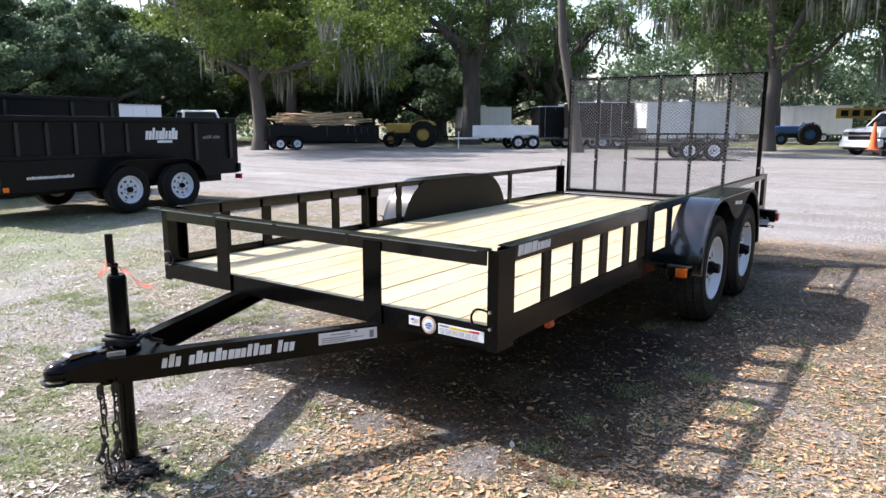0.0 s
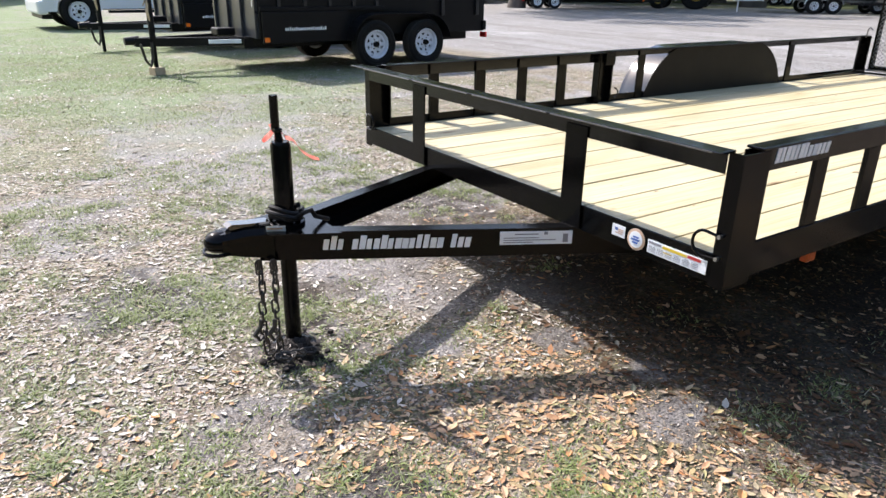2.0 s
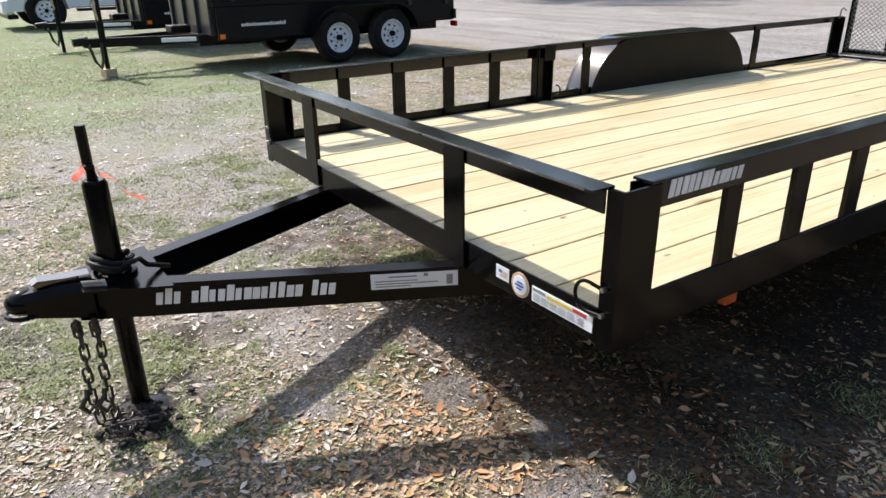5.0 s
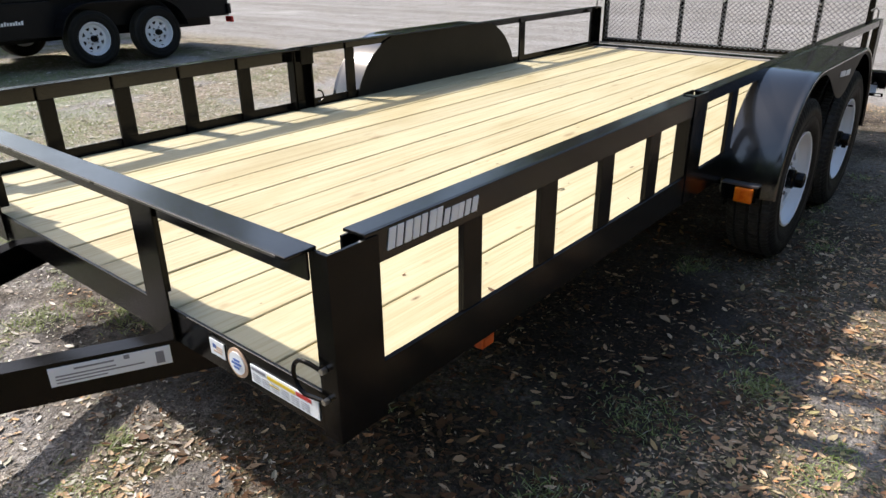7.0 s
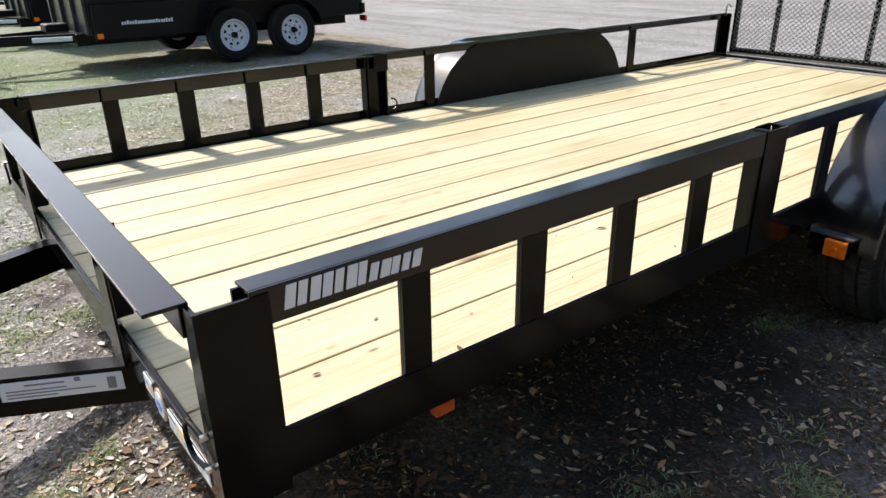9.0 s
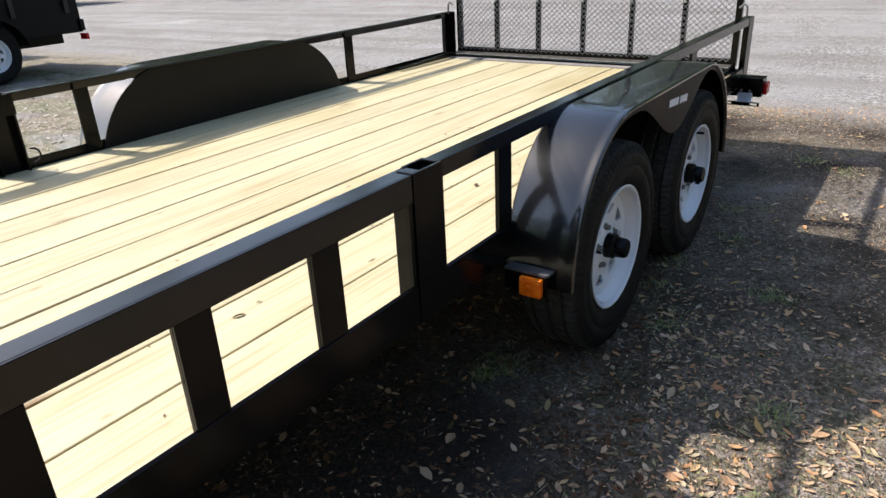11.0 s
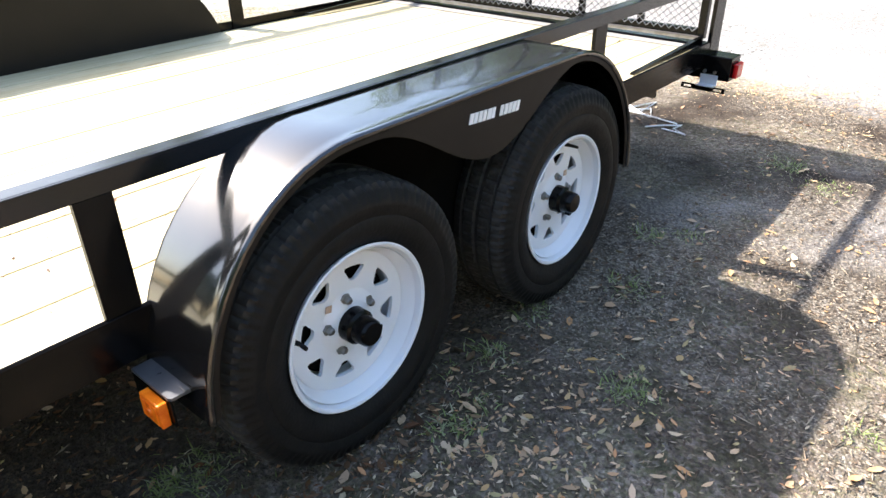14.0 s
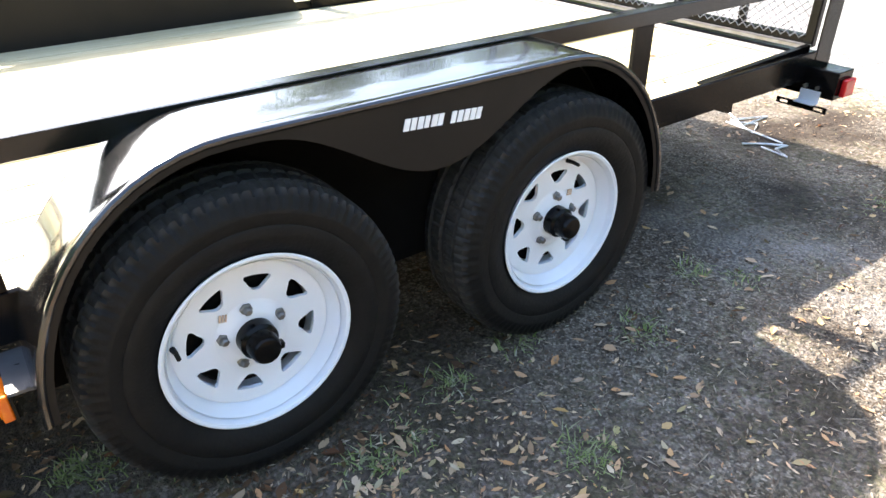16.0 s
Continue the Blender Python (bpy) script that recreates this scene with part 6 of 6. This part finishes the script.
def flat_trailer(m, label, length=4.2, deck=0.62, side=0.0, paint=None, wheel_at=2.2):
    t = thing("flatbed_trailer", m, label, "trailer", "far flatbed trailers")
    p, hw = paint or BLACK_FAR, 0.95
    slab("deck", t, (-hw, hw, 0, length, deck - 0.08, deck), p)
    for s in (1, -1):
        slab("side_frame", t, (s * hw, s * (hw + 0.05), 0, length, deck - 0.14, deck + 0.02), p)
        if side:
            slab("side_panel", t, (s * (hw + 0.001), s * (hw + 0.04), 0, length, deck + 0.021, deck + side), p)
        else:
            slab("side_rail", t, (s * (hw - 0.03), s * (hw + 0.02), 0, length, deck + 0.30, deck + 0.35), p)
            for k in range(6):
                slab("rail_post", t, (s * (hw - 0.02), s * (hw + 0.02), 0.02 + (length - 0.08) * k / 5, 0.06 + (length - 0.08) * k / 5, deck + 0.021, deck + 0.299), p)
        for y in (wheel_at, wheel_at + 0.85):
            far_wheel(t, s * (hw + 0.17), y, 0.36, s, 1.0)
        arc_fender(t, s, hw + 0.052, hw + 0.28, wheel_at, wheel_at + 0.85, 0.36, 0.43, p)
    bm = fresh()
    for s in (1, -1):
        box(bm, -0.03, 0.03, -1.3, 0.1, deck - 0.22, deck - 0.12, 0.0, Matrix.Translation((s * 0.45, 0, 0)) @ Matrix.Rotation(-s * 0.33, 4, "Z"))
    tube(bm, [(0, -1.0, 0.0), (0, -1.0, 0.95)], 0.035, 8)
    part("tongue", bm, p, t)
    return t


flat_trailer(pose(-9.0, 27.0, 0, 0, 0, -62), "black flatbed utility trailer parked behind the ramp gate", 3.6)
flat_trailer(pose(-20.8, 35.0, 0, 0, 0, -46), "white-sided flatbed trailer parked under the oaks", 3.4, 0.75, 0.55, WHITE)
flat_trailer(pose(3.3, 25.6, 0, 0, 0, 100), "black flatbed trailer with an orange cone standing on it", 4.0, 0.54, 0.0)


def cone(m):
    t = thing("traffic_cone", m, "orange plastic traffic cone standing on the flatbed", "traffic cone")
    bm = fresh()
    box(bm, -0.17, 0.17, -0.17, 0.17, 0, 0.03, 0.006)
    part("base", bm, ORANGE, t)
    bm = fresh()
    lathe(bm, [(0.03, 0.135), (0.06, 0.125), (0.76, 0.03), (0.78, 0.02), (0.78, 0.0)], 20, "Z")
    part("body", bm, ORANGE, t, "", True)


cone(pose(-0.75, 24.95, 0.541))


def tractor(m, label, paint, scale=1.0):
    t = thing("tractor", m @ Matrix.Scale(scale, 4), label, "tractor", "parked tractors")
    slab("bonnet", t, (-0.3, 0.3, -1.6, -0.2, 0.75, 1.25), paint, "", 0.06)
    slab("chassis", t, (-0.25, 0.25, -1.5, 0.7, 0.45, 0.749), BLACK_FAR, "", 0.02)
    slab("seat", t, (-0.25, 0.25, 0.25, 0.65, 0.95, 1.15), BLACK_FAR, "", 0.05)
    slab("seat_back", t, (-0.25, 0.25, 0.6, 0.7, 1.151, 1.5), BLACK_FAR, "", 0.04)
    bm = fresh()
    tube(bm, [(0, -0.2, 1.1), (0, 0.05, 1.35)], 0.025, 6)
    tube(bm, [(0.18 * math.cos(radians(a)), 0.05 + 0.07 * math.sin(radians(a)), 1.36 + 0.15 * math.sin(radians(a))) for a in range(0, 361, 30)], 0.018, 6)
    part("steering_wheel", bm, BLACK_FAR, t)
    for s in (1, -1):
        for y, r, w in ((0.45, 0.68, 0.36), (-1.25, 0.40, 0.2)):
            bm = fresh()
            lathe(bm, [(-w / 2, r * 0.5), (-w / 2, r * 0.9), (-w * 0.4, r), (w * 0.4, r), (w / 2, r * 0.9), (w / 2, r * 0.5)], 54)
            for v in bm.verts:                     # lugs: every third rib of the tread stands proud
                if math.hypot(v.co.y, v.co.z) > 0.95 * r and round(math.atan2(v.co.z, v.co.y) * 27 / math.pi) % 3 == 0:
                    v.co.y, v.co.z = v.co.y * 1.05, v.co.z * 1.05
            w_ob = part("tyre", bm, RUBBER, t)
            w_ob.location = (s * 0.72, y, r)
            bm = fresh()
            lathe(bm, [(-w * 0.3, r * 0.5), (0, r * 0.48), (w * 0.1, r * 0.2), (w * 0.12, 0.0)], 20)
            part("rim", bm, paint, w_ob)
        bm = fresh()
        prism(bm, arc_pts(0.45, 0.68, 0.76, 160, 40, 8) + arc_pts(0.45, 0.68, 0.72, 160, 40, 8)[::-1], s * 0.45, s * 0.85, "X")
        part("mudguard", bm, paint, t)


tractor(pose(-6.7, 52.9, 0, 0, 0, -75), "blue farm tractor with big black tyres under the oaks", BLUE)
tractor(pose(-25.4, 35.4, 0, 0, 0, -60), "yellow tractor parked beside the dump trailer", YELLOW, 1.15)


def yellow_lift(m):
    t = thing("boom_lift", m, "yellow boom lift with dark panels parked far off", "boom lift")
    slab("boom", t, (-0.3, 0.3, -2.6, 2.6, 1.75, 2.45), YELLOW, "", 0.03)
    for k in range(7):
        slab("dark_panel", t, (0.301, 0.32, -2.3 + 0.68 * k, -1.85 + 0.68 * k, 1.9, 2.3), BLACK_FAR, "", 0.0)
    slab("base", t, (-0.7, 0.7, -1.2, 1.2, 0.5, 1.2), YELLOW, "", 0.05)
    slab("turret", t, (-0.4, 0.4, -0.4, 0.4, 1.201, 1.749), YELLOW, "", 0.03)
    for s in (1, -1):
        for y in (-0.9, 0.9):
            bm = fresh()
            lathe(bm, [(-0.13, 0.0), (-0.13, 0.36), (-0.1, 0.4), (0.1, 0.4), (0.13, 0.36), (0.13, 0.0)], 20)
            part("tyre", bm, RUBBER, t).location = (s * 0.75, y, 0.4)


yellow_lift(pose(-2.6, 57.0, 0, 0, 0, -85))


# ---- trees ----
def oak(name, m, label, height, spread, seed, leaf, trunk_r=0.5, fork=0.22, clumps=90, per=190, leaf_size=0.13, low=0.30, moss=24, lean=(0, 0), group="oaks round the lot"):
    """A live oak: tapered trunk, forking limbs, leaves in uneven clumps round the limb ends, and hanging moss."""
    rng = random.Random(seed)
    t = thing(name, m, label, "tree", group)
    bm = fresh()
    split = height * fork
    pts, p = [], Vector((0, 0, -0.1))
    for i in range(6):
        pts.append(p.copy())
        p = p + Vector((lean[0] + rng.gauss(0, 0.06), lean[1] + rng.gauss(0, 0.06), 1)) * (split / 5)
    tube(bm, pts, [trunk_r * f for f in (1.45, 1.08, 1.0, 0.95, 0.92, 0.9)], 14)
    top, ends = pts[-1], []
    n = rng.randint(5, 7)
    for k in range(n):
        a = 2 * math.pi * k / n + rng.uniform(-0.4, 0.4)
        d = Vector((math.cos(a), math.sin(a), rng.uniform(0.5, 1.5))).normalized()
        q, r, limb, rad = top - Vector((0, 0, rng.uniform(0, 0.25) * split)), trunk_r * rng.uniform(0.4, 0.6), [], []
        reach = spread * rng.uniform(0.7, 1.0)
        steps = 7
        for i in range(steps + 1):
            limb.append(q.copy())
            rad.append(max(r * (1 - i / (steps + 1.5)), 0.03))
            if i >= 2:
                ends.append((q.copy(), i / steps))
                b = (d + Vector((rng.gauss(0, 0.8), rng.gauss(0, 0.8), rng.gauss(0.25, 0.5)))).normalized()
                tw, twr, w = [q.copy()], [rad[-1] * 0.55], q.copy()
                for _ in range(4):
                    w = w + b * reach * 0.12 + Vector((rng.gauss(0, 0.12), rng.gauss(0, 0.12), rng.gauss(0.05, 0.12))) * reach * 0.2
                    tw.append(w.copy())
                    twr.append(twr[-1] * 0.7)
                    ends.append((w.copy(), 1.0))
                tube(bm, tw, twr, 6)
            q = q + d * (reach / steps) + Vector((rng.gauss(0, 0.05), rng.gauss(0, 0.05), rng.gauss(0.02, 0.05))) * reach
            d = (d + Vector((rng.gauss(0, 0.22), rng.gauss(0, 0.22), rng.gauss(0.0, 0.18)))).normalized()
        tube(bm, limb, rad, 9)
    part("trunk", bm, BARK, t, "", True)
    g = np.random.default_rng(seed)
    centres = []
    for _ in range(clumps):
        e, f = rng.choice(ends)
        c = e + Vector((rng.gauss(0, 0.10), rng.gauss(0, 0.10), rng.gauss(0.05, 0.09))) * spread
        c.z = min(max(c.z, height * low), height * 1.02)
        centres.append(c)
    V = []
    for c in centres:
        k = int(per * rng.uniform(0.6, 1.4))
        rad = spread * rng.uniform(0.07, 0.155)
        pnt = g.normal(0, 1, (k, 3))
        pnt /= np.linalg.norm(pnt, axis=1)[:, None] + 1e-9
        pnt *= (rad * g.uniform(0.25, 1.0, (k, 1)) ** 0.45)
        pnt[:, 2] *= 0.62
        pnt += np.array(c)
        u = g.normal(0, 1, (k, 3))
        u /= np.linalg.norm(u, axis=1)[:, None]
        w = np.cross(u, g.normal(0, 1, (k, 3)))
        w /= np.linalg.norm(w, axis=1)[:, None] + 1e-9
        s = leaf_size * g.uniform(0.6, 1.5, (k, 1))
        V.append(np.stack([pnt - u * s, pnt + w * s * 0.55, pnt + u * s, pnt - w * s * 0.55], 1).reshape(-1, 3))
    V = np.concatenate(V)
    F = np.arange(len(V)).reshape(-1, 4)
    me = bpy.data.meshes.new("crown")
    me.from_pydata(V.tolist(), [], F.tolist())
    me.materials.append(leaf)
    part("crown", me, None, t)
    if moss:
        verts, faces = [], []
        for _ in range(moss):
            c = rng.choice(centres)
            for _ in range(26):
                x, y, z = c.x + rng.gauss(0, 0.35), c.y + rng.gauss(0, 0.35), c.z - rng.uniform(0.0, 0.6)
                l, w, a = rng.uniform(0.5, 2.1), rng.uniform(0.02, 0.06), rng.uniform(0, math.pi)
                k = len(verts)
                ca, sa = math.cos(a) * w, math.sin(a) * w
                sx, sy = rng.gauss(0, 0.05), rng.gauss(0, 0.05)
                verts += [(x - ca, y - sa, z), (x + ca, y + sa, z), (x + sx + ca * 1.2, y + sy + sa * 1.2, z - l * 0.5), (x + sx - ca * 1.2, y + sy - sa * 1.2, z - l * 0.5), (x + 2 * sx, y + 2 * sy, z - l)]
                faces += [(k, k + 1, k + 2, k + 3), (k + 3, k + 2, k + 4)]
        me = bpy.data.meshes.new("hanging_moss")
        me.from_pydata(verts, [], faces)
        me.materials.append(MOSS)
        part("hanging_moss", me, None, t, "grey-green hanging moss")
    return t


O1 = oak("oak_tree", pose(-29.3, 26.5, 0), "large live oak with sunlit yellow-green leaves and hanging moss", 15, 9.5, 1, OAK_LIGHT, 0.36, 0.30, 250, 330, 0.085, 0.13, 60)
O2 = oak("oak_tree", pose(-26.2, 42.6, 0), "tall live oak with a thick dark trunk and moss", 18, 9.5, 2, OAK_LEAF, 0.62, 0.34, 115, 330, 0.095, 0.28, 34)
oak("oak_tree", pose(-13.2, 32.2, 0), "pale leaning oak trunk with a high crown", 16, 7.0, 3, OAK_LEAF, 0.21, 0.55, 80, 300, 0.085, 0.60, 20, (-0.14, -0.08))
O4 = oak("oak_tree", pose(-6.2, 39.0, 0), "live oak standing behind the ramp gate with hanging moss", 17, 9.0, 4, OAK_LEAF, 0.36, 0.24, 160, 330, 0.085, 0.26, 56)
O5 = oak("oak_tree", pose(-27.4, 58.0, 0), "wide spreading live oak with long dark limbs", 15, 11.0, 5, OAK_LEAF, 0.7, 0.22, 100, 300, 0.12, 0.40, 40)
O6 = oak("oak_tree", pose(-50.0, 27.0, 0), "rounded dark green tree low to the ground", 12.5, 7.5, 6, FAR_LEAF, 0.5, 0.15, 190, 330, 0.12, 0.08, 0)
for src, x, y, turn, k in ((O6, -55.0, 34.0, 80, 1.1), (O6, -60, 22, 200, 1.15), (O6, -48, 38, 140, 1.0), (O1, -37.0, 36.0, 130, 1.05), (O6, -39.0, 46.5, 60, 1.15), (O6, -34.0, 50.0, 160, 1.1), (O6, -44.0, 41.0, 300, 1.1), (O4, -8.6, 54.0, 150, 1.15), (O4, 0.6, 41.0, 70, 1.05), (O4, 2.5, 48.0, 250, 1.2),
                           (O2, 9.0, 40.0, 200, 1.0), (O6, -47.0, 18.0, 40, 0.95), (O5, -14.0, 74.0, 90, 0.9), (O6, -34.0, 60.0, 10, 1.1), (O6, -46.0, 50.0, 200, 1.3),
                           # most of these stand out of view, added to darken paint reflections
                           (O4, 19.0, 20.0, 20, 1.0), (O2, 28.0, 3.0, 110, 0.9), (O4, 24.0, -6.0, 160, 0.85), (O4, 26.0, 12.0, 290, 0.9), (O4, 14.0, -24.0, 80, 0.9), (O1, 20.0, -22.0, 210, 1.0), (O4, -4.0, -30.0, 300, 1.0), (O6, -30.0, -26.0, 30, 1.2), (O6, -52.0, -2.0, 60, 1.2), (O6, -58.0, 10.0, 260, 1.1)):
    copy_thing(src, pose(x, y, 0, 0, 0, turn) @ Matrix.Scale(k, 4)).scale = (k, k, k)


def woods():
    """The far wood edge: uneven banks of leaves, thinner and lower where the sky shows; plus an unseen nearer ring."""
    g = np.random.default_rng(77)
    rng = random.Random(77)
    V = []
    for i in range(1190):
        # the nearer ring is never in view; it darkens reflections and sky light
        behind = i >= 600
        a = radians(rng.uniform(150, 345) if behind else rng.uniform(-10, 100))
        d = rng.uniform(20, 34) if behind else rng.uniform(66, 96)
        x, y = -d * math.sin(a) - 1.0 * behind, d * math.cos(a) + 4.0 * behind
        tall = 8.5 if behind else 8.5 + 5.0 * noise.noise(Vector((a * 6, 0, 4))) + 4.5 * max(0, math.sin(a - 0.35))
        c = np.array((x, y, rng.uniform(0.5, max(tall, 3.0))))
        k, rad = 230, rng.uniform(1.2, 2.6)
        pnt = g.normal(0, 1, (k, 3))
        pnt /= np.linalg.norm(pnt, axis=1)[:, None]
        pnt *= rad * g.uniform(0.3, 1, (k, 1)) ** 0.45
        pnt += c
        u = g.normal(0, 1, (k, 3))
        u /= np.linalg.norm(u, axis=1)[:, None]
        w = np.cross(u, g.normal(0, 1, (k, 3)))
        w /= np.linalg.norm(w, axis=1)[:, None]
        s = 0.20 * g.uniform(0.6, 1.5, (k, 1))
        V.append(np.stack([pnt - u * s, pnt + w * s * 0.6, pnt + u * s, pnt - w * s * 0.6], 1).reshape(-1, 3))
    V = np.concatenate(V)
    stuff("far_woods", V.tolist(), np.arange(len(V)).reshape(-1, 4).tolist(), FAR_LEAF, "far dark green wood edge behind the lot, plus an added unseen ring", "woods")


woods()


def pole(m):
    t = thing("utility_pole", m, "weathered grey wooden utility pole leaning before the trees", "pole")
    bm = fresh()
    tube(bm, [(0, 0, -0.2), (0, 0, 4.0), (0.02, 0, 9.0)], [0.17, 0.15, 0.12], 12)
    part("shaft", bm, POLE_WOOD, t, "", True)
    bm = fresh()
    box(bm, -1.1, 1.1, -0.05, 0.05, 8.3, 8.42, 0.01)
    part("cross_arm", bm, POLE_WOOD, t)


POLE_WOOD = mat("weathered_pole", (0.42, 0.44, 0.43), 0.85, second=(0.30, 0.31, 0.30), scale=4, stretch=(3, 3, 0.4), bump=0.3, bump_scale=20)
pole(pose(-36.8, 16.5, 0, 11, 0, 0))
